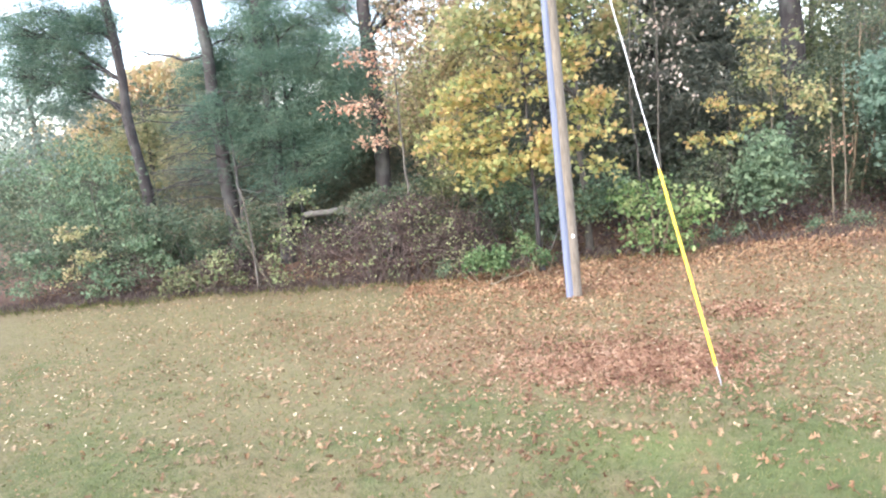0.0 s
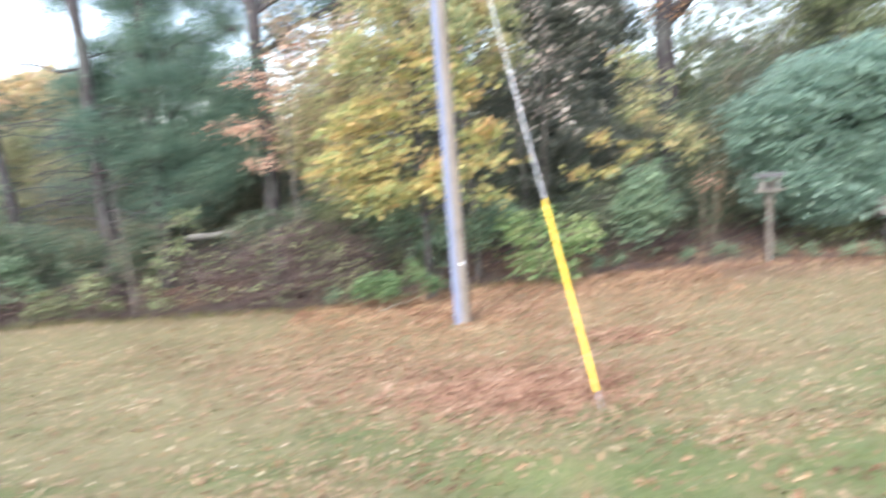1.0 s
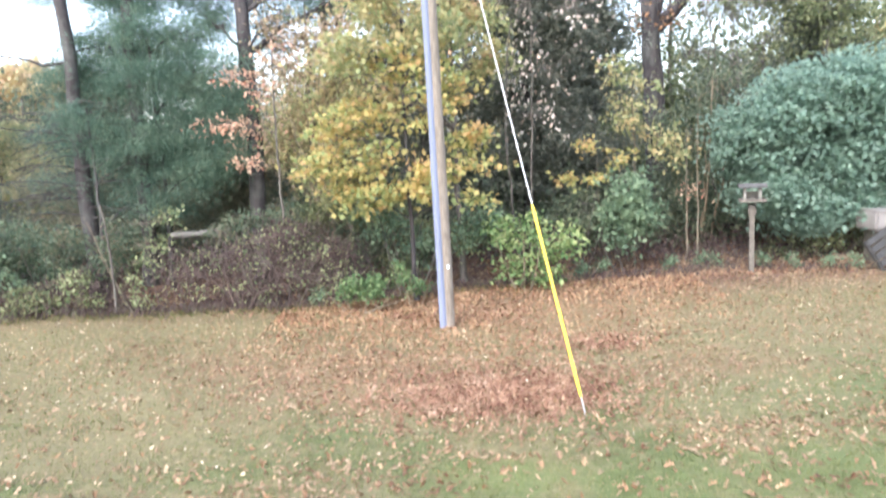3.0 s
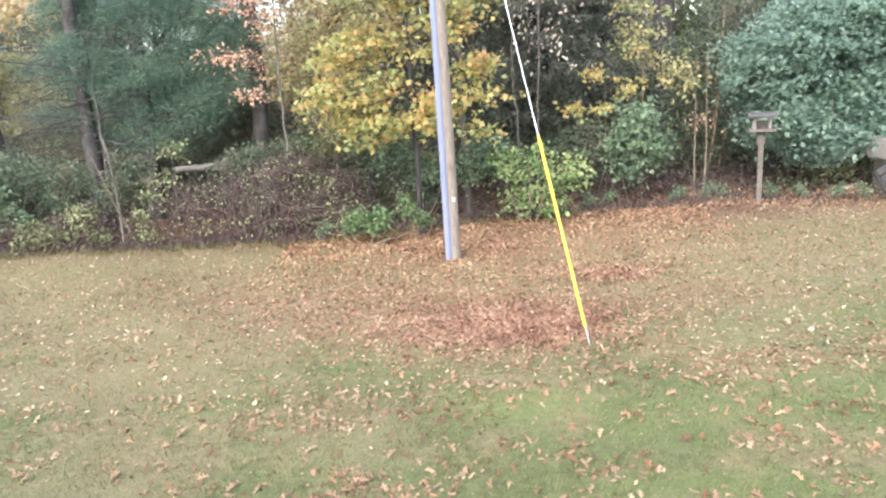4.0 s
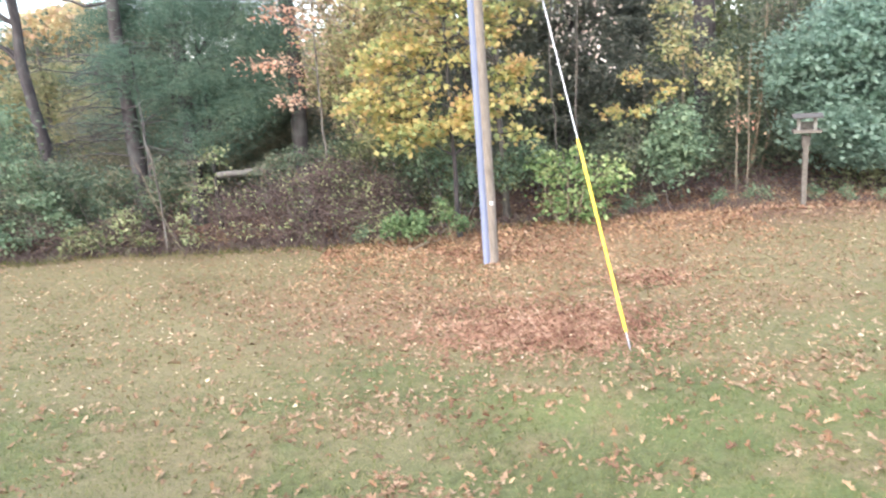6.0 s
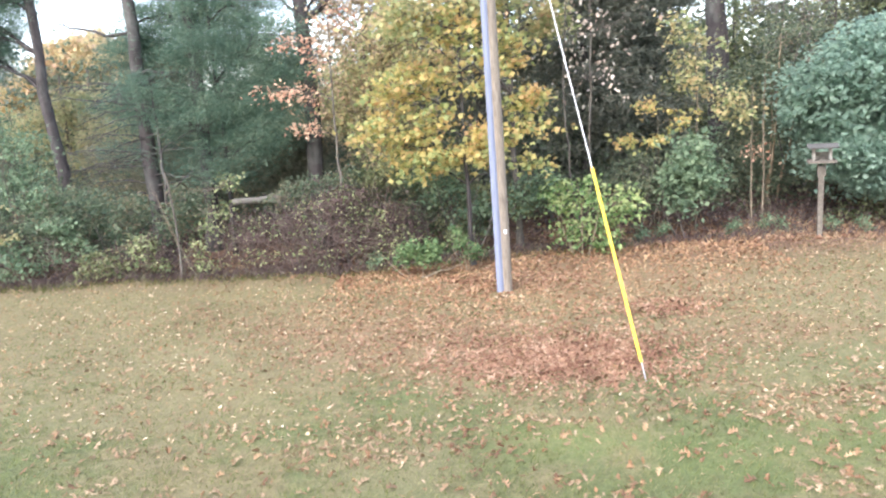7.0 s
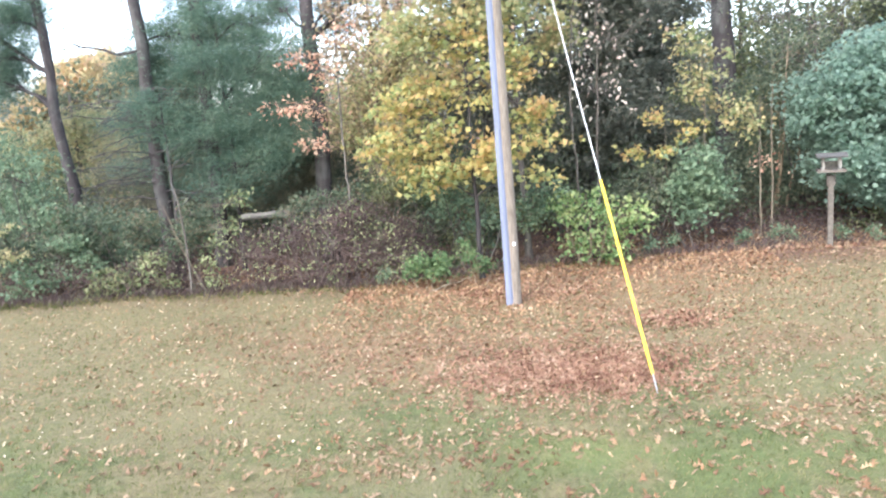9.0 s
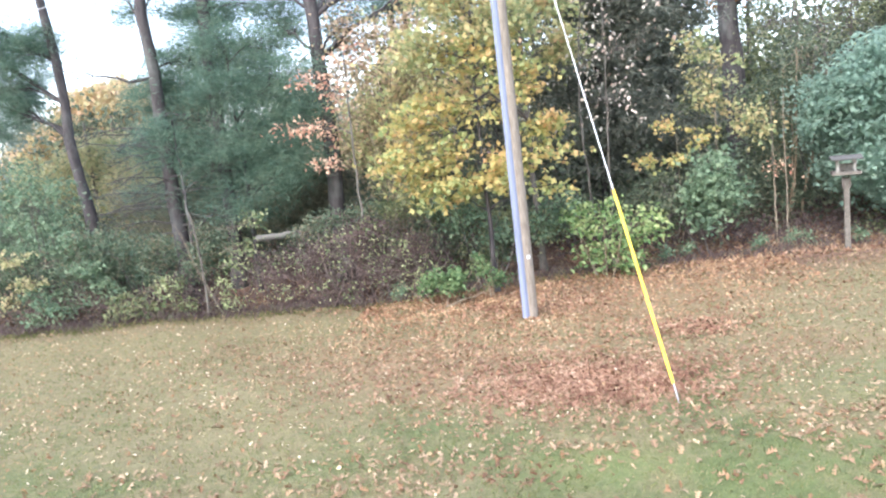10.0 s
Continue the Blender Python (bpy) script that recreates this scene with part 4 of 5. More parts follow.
def guy_wire():
    foot, head = np.array([1.5, 7.92, 0.0]), np.array([0.08, 12.03, 8.46])
    way = (head - foot) / np.linalg.norm(head - foot)
    thing = empty("guy_wire", foot, "bright steel guy wire with a yellow plastic guard", "guy wire")
    q = Quads()
    tube(q, [way * -0.1, way * 0.22], [0.009, 0.009], 10)
    th = np.linspace(0, 2 * np.pi, 17)
    rod = part("anchor_rod", q.mesh("anchor_rod", STEEL, True), thing)
    q = Quads()
    ring = np.stack([0.018 * np.cos(th), 0 * th, 0.018 * np.sin(th)], -1) + way * 0.24
    tube(q, ring, np.full(17, 0.006), 6)
    part("eye", q.mesh("eye", STEEL, True), rod)
    q = Quads()
    L = np.linalg.norm(head - foot)
    s = np.linspace(0.24, L, 30)
    tube(q, way * s[:, None], np.full(30, 0.007), 8, 0.05)
    part("strand", q.mesh("strand", STRAND, True), thing)
    q = Quads()
    s = np.array([0.21, 0.215, 0.24, 1.3, 2.53, 2.58, 2.60])
    tube(q, way * s[:, None], [0.011, 0.016, 0.0185, 0.0185, 0.0185, 0.016, 0.010], 14)
    part("guard", q.mesh("guard", GUARD, True), thing, "bright yellow plastic tube")
    return thing


guy_wire()


def overhead_wire(a, b, sag, r):
    s = np.linspace(0, 1, 30)[:, None]
    a, b = np.array(a), np.array(b)
    p = a + (b - a) * s
    p[:, 2] -= (sag * 4 * s * (1 - s))[:, 0]
    q = Quads()
    tube(q, p, np.full(30, r), 6)
    tagged(new("overhead_wire", q.mesh("overhead_wire", CABLE, True)), "thin pale overhead service wire tied to the pole", "wire", "overhead wires")


overhead_wire((-0.05, 12.05, 7.25), (-32, 15.5, 7.2), 1.4, 0.0055)
overhead_wire((0.2, 12.05, 7.05), (30, 14.5, 5.9), 1.2, 0.0055)


# ---- bird feeder ----
def bird_feeder():
    thing = empty("bird_feeder", (6.43, 15.22, 0), "grey weathered wooden bird feeder on a post", "bird feeder")
    turn = pose(0, 0, 0, 0, 0, -17)
    bm = bmesh.new()
    box(bm, (0.105, 0.105, 1.52), turn @ pose(0, 0, 0.70))
    solid("post", bm, GREY_WOOD, thing)
    for x in (-0.065, 0.065):
        bm = bmesh.new()
        box(bm, (0.024, 0.13, 0.24), turn @ pose(x, 0, 1.37))
        solid("bracket", bm, GREY_WOOD, thing)
    bm = bmesh.new()
    box(bm, (0.47, 0.38, 0.03), turn @ pose(0, 0, 1.535))
    tray = solid("tray", bm, GREY_WOOD, thing)
    for x, y, size in ((0, -0.2, (0.51, 0.022, 0.06)), (0, 0.2, (0.51, 0.022, 0.06)), (-0.245, 0, (0.022, 0.376, 0.06)), (0.245, 0, (0.022, 0.376, 0.06))):
        bm = bmesh.new()
        box(bm, size, turn @ pose(x, y, 1.555))
        solid("rim", bm, GREY_WOOD, tray)
    for x in (-0.15, 0.15):
        for y in (-0.14, 0.14):
            bm = bmesh.new()
            box(bm, (0.04, 0.04, 0.27), turn @ pose(x, y, 1.685))
            solid("corner_post", bm, PALE_WOOD, thing, "pale wooden corner post")
    bm = bmesh.new()
    box(bm, (0.26, 0.012, 0.17), turn @ pose(0, 0.14, 1.64))
    solid("back_panel", bm, GREY_WOOD, thing)
    for y, tilt in ((-0.13, 12), (0.13, -12)):
        bm = bmesh.new()
        box(bm, (0.55, 0.29, 0.022), turn @ pose(0, y, 1.86, tilt))
        solid("roof_panel", bm, ROOF_WOOD, thing)
    bm = bmesh.new()
    box(bm, (0.56, 0.05, 0.022), turn @ pose(0, 0, 1.893))
    solid("ridge_cap", bm, ROOF_WOOD, thing)
    for x in (-0.21, 0.21):
        bm = bmesh.new()
        v = [bm.verts.new(turn @ Vector((x + dx, y, z))) for dx in (-0.01, 0.01) for y, z in ((-0.22, 1.818), (0.22, 1.818), (0, 1.87))]
        bm.faces.new(v[:3][::-1])
        bm.faces.new(v[3:])
        for i in range(3):
            bm.faces.new((v[i], v[(i + 1) % 3], v[3 + (i + 1) % 3], v[3 + i]))
        solid("gable", bm, GREY_WOOD, thing)
    return thing


bird_feeder()


# ---- boards beside the lilac ----
def board_pile():
    crate = empty("wooden_box", (9.74, 15.6, 0), "pale weathered wooden box standing on dark blocks", "box")
    bm = bmesh.new()
    box(bm, (1.55, 0.7, 0.40), pose(0, 0, 0.94, 0, 2, 6))
    solid("body", bm, PALE_STONE, crate)
    bm = bmesh.new()
    box(bm, (1.53, 0.69, 0.03), pose(0.04, 0.01, 1.15, 1, 2, 6))
    solid("lid", bm, PALE_STONE, crate)
    for x in (-0.45, 0.45):
        bm = bmesh.new()
        box(bm, (0.22, 0.5, 0.8), pose(x, 0.05, 0.38, 0, 0, 6))
        solid("support", bm, GREY_WOOD, crate)
    bm = bmesh.new()
    box(bm, (0.62, 0.62, 0.5), pose(0.42, -0.02, 0.51, 0, 0, 6))
    solid("lower_panel", bm, PALE_STONE, crate)
    pallet = empty("leaning_pallet", (9.27, 14.75, 0), "dark grey weathered slatted pallet leaning on the box", "pallet")
    lean_m = pose(0.05, 0.0, -0.08, 0, 0, 14) @ pose(0, 0, 0, -20) @ pose(0, 0, 0, 0, -24, 0)
    for i in range(5):
        bm = bmesh.new()
        box(bm, (0.7, 0.022, 0.12), lean_m @ pose(0.05, 0, 0.24 + i * 0.165))
        solid("slat", bm, DARK_WOOD, pallet)
    for x in (-0.3, 0.4):
        bm = bmesh.new()
        box(bm, (0.06, 0.07, 0.9), lean_m @ pose(x, 0.05, 0.5))
        solid("runner", bm, DARK_WOOD, pallet)


board_pile()


# ---- trees ----
PINE_LEAF = dict(clumps=60, per_clump=150, clump=0.22, length=0.13, width=0.015, flat=0.45, droop=0.15, upright=0.3)
UP = lambda x, y, z: [(x - 0.8, y, z, 1.6, 1.4, 0.7, 0.6), (x + 0.9, y + 0.3, z + 1.1, 1.5, 1.3, 0.7, 0.6), (x, y, z + 2.4, 1.1, 1.1, 0.8, 0.6)]
plant("pine_tree", "tall dark pine with long bare trunk", "tree", (-12.07, 20), PINE_A + PINE_A_LOW + UP(-12.3, 20, 10.5), PINE, BARK_PINE, 14.0, 0.18, lean=(-0.3, 0), group="pines", **PINE_LEAF)
dead_pine = plant("pine_tree", "tall pine with a dead side branch and dense lower boughs", "tree", (-8.12, 17), PINE_B + UP(-8.2, 17, 10.0), PINE, BARK_PINE, 14.5, 0.185, lean=(0.05, 0), group="pines", **PINE_LEAF)
plant("pine_tree", "tall pine with dense blue-green lower boughs", "tree", (-7.14, 17.6), PINE_C + UP(-6.9, 17.6, 10.0), PINE, BARK_PINE, 14.5, 0.18, lean=(0.2, 0), group="pines", **PINE_LEAF)
plant("pine_tree", "tall straight pine with a thin upper crown", "tree", (-4.18, 16.9), PINE_D + UP(-4.3, 17.5, 10.0), PINE, BARK_PINE, 13.6, 0.205, lean=(-0.23, 0), group="pines", **{**PINE_LEAF, "per_clump": 150})
dead = Quads()
tube(dead, curve_pts((-8.2, 17, 5.25), (-10.3, 16.7, 5.65), (0, 0, -0.1), 9), np.linspace(0.045, 0.012, 9), 6)
for s_, e_ in (((-9.2, 16.85, 5.42), (-8.9, 16.7, 5.75)), ((-9.6, 16.8, 5.5), (-9.9, 16.7, 5.9)), ((-9.5, 16.8, 5.45), (-9.9, 16.9, 5.3))):
    tube(dead, curve_pts(s_, e_, (0, 0, 0), 4), np.linspace(0.012, 0.004, 4), 5)
for k_ in range(26):
    z_, side_ = rng.uniform(1.3, 4.6), -1 if k_ % 3 else 1
    root_ = np.array([-8.12, 17 - 0.1, z_])
    tip_ = root_ + np.array([side_ * rng.uniform(0.8, 2.3), -rng.uniform(0.0, 1.0), rng.normal() * 0.2 - 0.1])
    run_ = curve_pts(root_, tip_, (0, 0, 0.12), 8, 0.012)
    tube(dead, run_, np.linspace(0.022, 0.005, 8), 5)
    for j_ in range(2, 8):
        for _ in range(3):
            tube(dead, curve_pts(run_[j_], run_[j_] + rng.normal(size=3) * np.array([0.3, 0.2, 0.16]) - (0, 0, 0.1), (0, 0, 0), 4), np.linspace(0.006, 0.002, 4), 4)
part("dead_branch", dead.mesh("dead_branch", BARK_PINE, True), dead_pine, "bare dead branch").location = (8.12, -17, 0)

plant("orange_tree", "distant tree in orange and yellow autumn leaf", "tree", (-20.2, 34), ORANGE_FAR, ORANGE, BARK_GREY, 7.0, 0.18, clumps=50, per_clump=70, clump=0.32, length=0.2, width=0.16)
plant("pale_yellow_tree", "hazy tree with pale yellow-green leaves", "tree", (-14.8, 25), YELLOW_MID, HAZY, BARK_GREY, 5.0, 0.1, clumps=40, per_clump=40, clump=0.28, length=0.14, width=0.11)
plant("hazy_green_tree", "haze-tinted blue-green tree behind the leaning pine", "tree", (-17.0, 22.2), LEFT_FAR, HAZE_GREEN, BARK_GREY, 7.5, 0.12, clumps=26, per_clump=34, clump=0.26, length=0.13, width=0.1, flat=0.4)
plant("rust_tree", "distant tree with rust-brown leaves", "tree", (20.4, 32), RUST_FAR, RUST, BARK_GREY, 6.5, 0.16, clumps=40, per_clump=60, clump=0.3, length=0.2, width=0.15)
plant("dogwood", "slender dogwood with sparse salmon-red leaves", "tree", (-3.2, 14.9), RED_TREE, RED, BARK_GREY, 4.9, 0.035, clumps=24, per_clump=4, clump=0.14, length=0.095, width=0.06, flat=0.25, droop=0.5)
plant("pink_leaved_tree", "thin tree with sparse pinkish-tan leaves", "tree", (-2.9, 17.4), PINK_TREE, PINKISH, BARK_GREY, 6.0, 0.05, clumps=26, per_clump=12, clump=0.2, length=0.1, width=0.07, flat=0.5)
plant("gold_tree", "thin tree with dull golden leaves", "tree", (-2.9, 17.5), GOLD_TREE, GOLD, BARK_GREY, 6.3, 0.06, clumps=70, per_clump=22, clump=0.22, length=0.1, width=0.07)
fan = empty("twiggy_shrub", (-2.55, 16.2, 0), "vase-shaped shrub of bare golden-tan twigs with few leaves", "shrub")
fan_leaf = Quads()
for k_ in range(15):
    twig = Quads()
    a_ = (k_ - 7) / 7
    tip_ = np.array([a_ * 1.15 + rng.normal() * 0.1, rng.normal() * 0.4, rng.uniform(3.9, 5.2) - 0.8 * abs(a_)])
    run_ = curve_pts((a_ * 0.08, rng.normal() * 0.06, -0.05), tip_, (-a_ * 0.25, 0, 0.2), 10, 0.006)
    tube(twig, run_, np.linspace(0.022, 0.005, 10), 6)
    for j_ in (4, 5, 6, 7, 8, 9):
        e_ = run_[j_] + np.array([a_ * 0.3 + rng.normal() * 0.2, rng.normal() * 0.2, rng.uniform(0.25, 0.6)])
        tube(twig, curve_pts(run_[j_], e_, (0, 0, 0), 4), np.linspace(0.007, 0.003, 4), 4)
        leaves(fan_leaf, e_ + rng.normal(size=(26, 3)) * 0.2, 0.09, 0.065)
    part("twig", twig.mesh("twig", BARK_TAN, True), fan)
part("leaves", fan_leaf.mesh("leaves", OLIVE), fan, "dull golden leaves")
plant("yellow_maple", "young maple in bright yellow leaf behind the pole", "tree", (-0.58, 14.2), [m for m in MAPLE if m[2] < 4.7], YELLOW, BARK_PINE, 5.4, 0.052, clumps=17, per_clump=20, clump=0.17, length=0.115, flat=0.32, droop=0.3, upright=0.7, lobed=True)
plant("brown_maple", "maple with brownish-green leaves behind the yellow one", "tree", (0.4, 16.0), MAPLE_BEHIND + [m for m in MAPLE if m[2] >= 4.7], OLIVE, BARK_GREY, 7.2, 0.08, clumps=34, per_clump=20, clump=0.2, length=0.11, flat=0.4, droop=0.3, upright=0.7, lobed=True)
NEEDLE = dict(clumps=62, per_clump=80, clump=0.27, length=0.2, width=0.05, flat=0.4, droop=0.35, upright=0.5)
plant("hemlock", "dark dense hemlock behind the saplings", "tree", (2.3, 19.5), HEMLOCK_A, HEMLOCK, BARK_PINE, 8.6, 0.14, group="hemlocks", **NEEDLE)
plant("hemlock", "dark hemlock behind the yellow maple", "tree", (-0.4, 19.8), HEMLOCK_C, HEMLOCK, BARK_PINE, 6.8, 0.13, group="hemlocks", **{**NEEDLE, "clumps": 40})
plant("hemlock", "dark dense hemlock behind the saplings", "tree", (4.2, 20.5), HEMLOCK_B, HEMLOCK, BARK_PINE, 8.2, 0.14, group="hemlocks", **NEEDLE)
oak = plant("oak_tree", "broad old oak with a forked trunk and thin canopy", "tree", (7.1, 24), OAK_CROWN, RUST, BARK_PINE, 12.0, 0.42, clumps=16, per_clump=12, clump=0.3, length=0.16, width=0.1, lean=(-0.5, 0))
fork = Quads()
tube(fork, curve_pts((7.05, 24, 6.2), (10.6, 23.8, 10.1), (0, 0, -0.1), 9, 0.006), np.linspace(0.24, 0.12, 9), 10, 0.05)
tube(fork, curve_pts((7.0, 24, 6.7), (7.6, 24, 11.0), (0.1, 0, 0), 7, 0.006), np.linspace(0.2, 0.1, 7), 8, 0.05)
part("limb", fork.mesh("limb", BARK_PINE, True), oak).location = (-7.1, -24, 0)
plant("green_maple", "tall maple with yellow-green thinning leaves", "tree", (11.8, 23), RIGHT_MAPLE, MUTED, BARK_GREY, 9.0, 0.16, clumps=14, per_clump=52, clump=0.36, length=0.15, width=0.12, flat=0.35)
plant("hemlock", "dark hazy evergreen behind the blue-green bush", "tree", (11.7, 23.6), RIGHT_DARK, HEMLOCK, BARK_PINE, 8.0, 0.13, group="hemlocks", **{**NEEDLE, "clumps": 34})
plant("bare_brush", "tangle of grey twiggy brush with few leaves", "shrub", (8.6, 22), BRUSH, MUTED, BARK_GREY, 5.5, 0.045, clumps=80, per_clump=5, clump=0.2, length=0.09, width=0.06, stems=9)
plant("shade_sapling", "dull green saplings in the shade", "shrub", (6.6, 19), SHADE_SAP, SHADE, BARK_TAN, 4.6, 0.035, clumps=26, per_clump=40, clump=0.2, length=0.1, width=0.07, stems=4)
for x_, h_ in ((-3.55, 13.0), (-3.05, 13.5), (-1.2, 12.0)):
    plant("thin_pine", "thin far pine seen against the sky", "tree", (x_, 25.5), [(x_ - 0.5, 25.5, 7.6, 1.1, 1.0, 0.5, 0.7), (x_ + 0.7, 25.5, 8.8, 1.1, 1.0, 0.5, 0.7), (x_ - 0.2, 25.5, 9.8, 1.2, 1.0, 0.5, 0.8), (x_, 25.5, 11.4, 1.2, 1.0, 0.8, 0.8)], PINE, BARK_PINE, h_, 0.17, group="far pines", **{**PINE_LEAF, "per_clump": 80})

plant("pale_sapling", "thin two-stemmed sapling with sparse pale leaves", "sapling", (1.85, 16), PALE_SAP, PALE, BARK_GREY, 6.8, 0.026, clumps=30, per_clump=2, clump=0.28, length=0.115, width=0.07, droop=0.7, stems=2)
SAPLING = dict(clumps=11, per_clump=15, clump=0.12, length=0.11, width=0.09)
plant("yellow_sapling", "sapling with yellow and pale green leaves", "sapling", (4.3, 16.5), YEL_SAP[4:9:3] + YEL_SAP[8:9], AUTUMN, STEM_TAN, 4.4, 0.025, **SAPLING)
plant("yellow_sapling", "tan-stemmed sapling with thin yellow leaves", "sapling", (5.5, 16.5), YEL_SAP[5:7], AUTUMN, STEM_TAN, 3.1, 0.024, **SAPLING)
plant("yellow_sapling", "tan-stemmed sapling with few pinkish leaves", "sapling", (5.74, 16.5), YEL_SAP[9:], RED, STEM_TAN, 3.4, 0.024, **{**SAPLING, "clumps": 12, "per_clump": 4, "length": 0.09, "width": 0.05})
plant("yellow_sapling", "low sapling with clusters of yellow leaves", "sapling", (3.5, 16.5), YEL_SAP[:4], YELLOW, STEM_TAN, 2.6, 0.018, **{**SAPLING, "clumps": 7, "clump": 0.1})

# ---- thin trees further back, against the sky ----
for x_, y_, h_, m_, k_ in ((-1.6, 28, 10.5, SHADE, 1.0), (1.2, 29, 11.5, GOLD, 1.1), (4.6, 28, 9.5, SHADE, 1.0), (9.0, 29, 9.0, SHADE, 1.0), (14.5, 28, 8.0, SHADE, 1.0), (17.5, 27, 6.5, AUTUMN, 1.0), (-16.5, 30, 5.5, SHADE, 1.0)):
    masses = []
    for i_ in range(9):
        f_ = i_ / 8
        masses.append((x_ + 1.5 * math.sin(i_ * 2.4) * k_, y_ + math.cos(i_ * 2.4), h_ * (0.45 + 0.55 * f_), 1.3, 1.2, 0.75, 1.0))
    plant("far_tree", "thin far tree with sparse autumn leaves", "tree", (x_, y_), masses, m_, BARK_GREY, h_, 0.13, clumps=20, per_clump=22, clump=0.3, length=0.15, width=0.11, flat=0.5, group="far trees")

# ---- shrubs ----
BUSH = dict(clumps=26, per_clump=34, clump=0.13, length=0.09, width=0.06, stems=6)
plant("lilac_bush", "large rounded blue-green leafy bush", "bush", (8.9, 17), LILAC, LILAC_LEAF, BARK_GREY, 3.6, 0.03, **{**BUSH, "clumps": 230, "per_clump": 42, "clump": 0.24, "length": 0.13, "width": 0.1, "flat": 0.3, "upright": 2.2})
plant("shade_bush", "dull olive growth under the blue-green bush", "bush", (8.6, 16.6), UNDER_LILAC, MUTED, BARK_GREY, 0.9, 0.012, **{**BUSH, "clumps": 24, "per_clump": 18})
plant("green_bush", "tall green bush at the wood's edge", "bush", (-10.9, 16), LEFT_BUSH, MIDGREEN, BARK_GREY, 2.8, 0.025, **{**BUSH, "clumps": 70})
plant("undergrowth_bush", "low leafy green undergrowth along the lawn", "bush", (-8.3, 15), LOW_LEFT + FAR_LEFT, DUSTY, BARK_GREY, 1.4, 0.015, **{**BUSH, "per_clump": 24})
plant("low_bramble", "low brown bramble with bare stems at the lawn's edge", "thicket", (-8.0, 14.8), LEFT_BRAMBLE, PURPLE, STEM_BROWN, 0.9, 0.009, **{**BUSH, "clumps": 50, "per_clump": 13, "clump": 0.14, "length": 0.06, "width": 0.04, "stems": 14})
weed = plant("weed_clump", "small fresh green weed in the leaf litter", "weed", (4.9, 16.0), [(4.9, 16.0, 0.18, 0.16, 0.16, 0.16, 1.0), (5.02, 15.95, 0.3, 0.12, 0.12, 0.1, 1.0)], MIDGREEN, BARK_TAN, 0.35, 0.005, clumps=8, per_clump=9, clump=0.06, length=0.08, width=0.05, stems=3, group="weeds at the edge")
for x_, y_, a_ in ((5.65, 16.2, 40), (6.9, 15.7, 130), (7.5, 15.5, 220), (8.1, 15.3, 300), (2.9, 15.6, 80), (3.4, 16.0, 10), (6.0, 16.0, 190), (8.6, 15.1, 150), (-2.6, 14.3, 60)):
    copy_thing(weed, pose(x_, y_, 0, 0, 0, a_))
plant("undergrowth_bush", "dull green bushes under the maple", "bush", (-0.8, 15), UNDER_MAPLE, MUTED, BARK_GREY, 1.7, 0.018, **BUSH)
plant("undergrowth_bush", "mid-green leafy bush below the yellow maple", "bush", (-0.7, 15.2), MAPLE_SKIRT, MIDGREEN, BARK_GREY, 1.6, 0.014, **{**BUSH, "clumps": 20, "per_clump": 24, "length": 0.1, "width": 0.075})
plant("light_green_bush", "bright light green bush beside the guy wire", "bush", (1.6, 14.8), LIGHT_BUSH, LIME, BARK_TAN, 1.5, 0.015, **{**BUSH, "clumps": 15, "per_clump": 20, "length": 0.11, "width": 0.075})
plant("small_bush", "small round bright green bush on the lawn's edge", "bush", (-1.6, 13.6), SMALL_BUSH, FRESH, BARK_TAN, 0.6, 0.01, **{**BUSH, "clumps": 22, "per_clump": 22, "clump": 0.09})
plant("small_bush", "tiny sparse green bush near the pole", "bush", (-0.65, 13.8), TINY_BUSH, FRESH, BARK_TAN, 0.7, 0.008, **{**BUSH, "clumps": 12, "per_clump": 14, "clump": 0.08})
plant("leafy_sapling", "leafy mid-green sapling bush", "bush", (4.05, 15.9), MID_BUSH, MIDGREEN, BARK_GREY, 1.9, 0.018, **{**BUSH, "clumps": 24, "per_clump": 22, "length": 0.12, "width": 0.09, "stems": 3})
plant("leafy_sapling", "dull green sapling bush in shade", "bush", (2.9, 16.3), MID_BUSH2, SHADE, BARK_GREY, 1.8, 0.015, **{**BUSH, "clumps": 20, "per_clump": 20, "stems": 4})
plant("young_pine", "low spreading pine boughs under the tall trunks", "tree", (-6.9, 18.6), LOW_PINE, OLIVE_NEEDLE, BARK_PINE, 4.5, 0.07, **{**PINE_LEAF, "per_clump": 120})
plant("young_pine", "soft drooping pine boughs before the tall trunks", "tree", (-7.6, 16.3), FRONT_PINE, PINE, BARK_PINE, 4.2, 0.05, **{**PINE_LEAF, "clumps": 22, "per_clump": 90})
plant("young_pine", "soft dark pine boughs hiding the trunks behind", "tree", (-6.3, 16.8), BOUGHS, PINE, BARK_PINE, 5.8, 0.06, **{**PINE_LEAF, "clumps": 40, "per_clump": 110})
plant("shade_bush", "dark leafy bush in the shade of the wood", "bush", (-1.6, 15.6), SHADE_BUSH, SHADE, BARK_GREY, 1.3, 0.015, **{**BUSH, "per_clump": 22})
plant("bramble_thicket", "brown and purple bramble thicket going bare", "thicket", (-3.8, 14.9), THICKET, PURPLE, STEM_BROWN, 1.4, 0.012, **{**BUSH, "clumps": 75, "per_clump": 16, "clump": 0.17, "length": 0.06, "width": 0.04, "stems": 24})
canes = Quads()
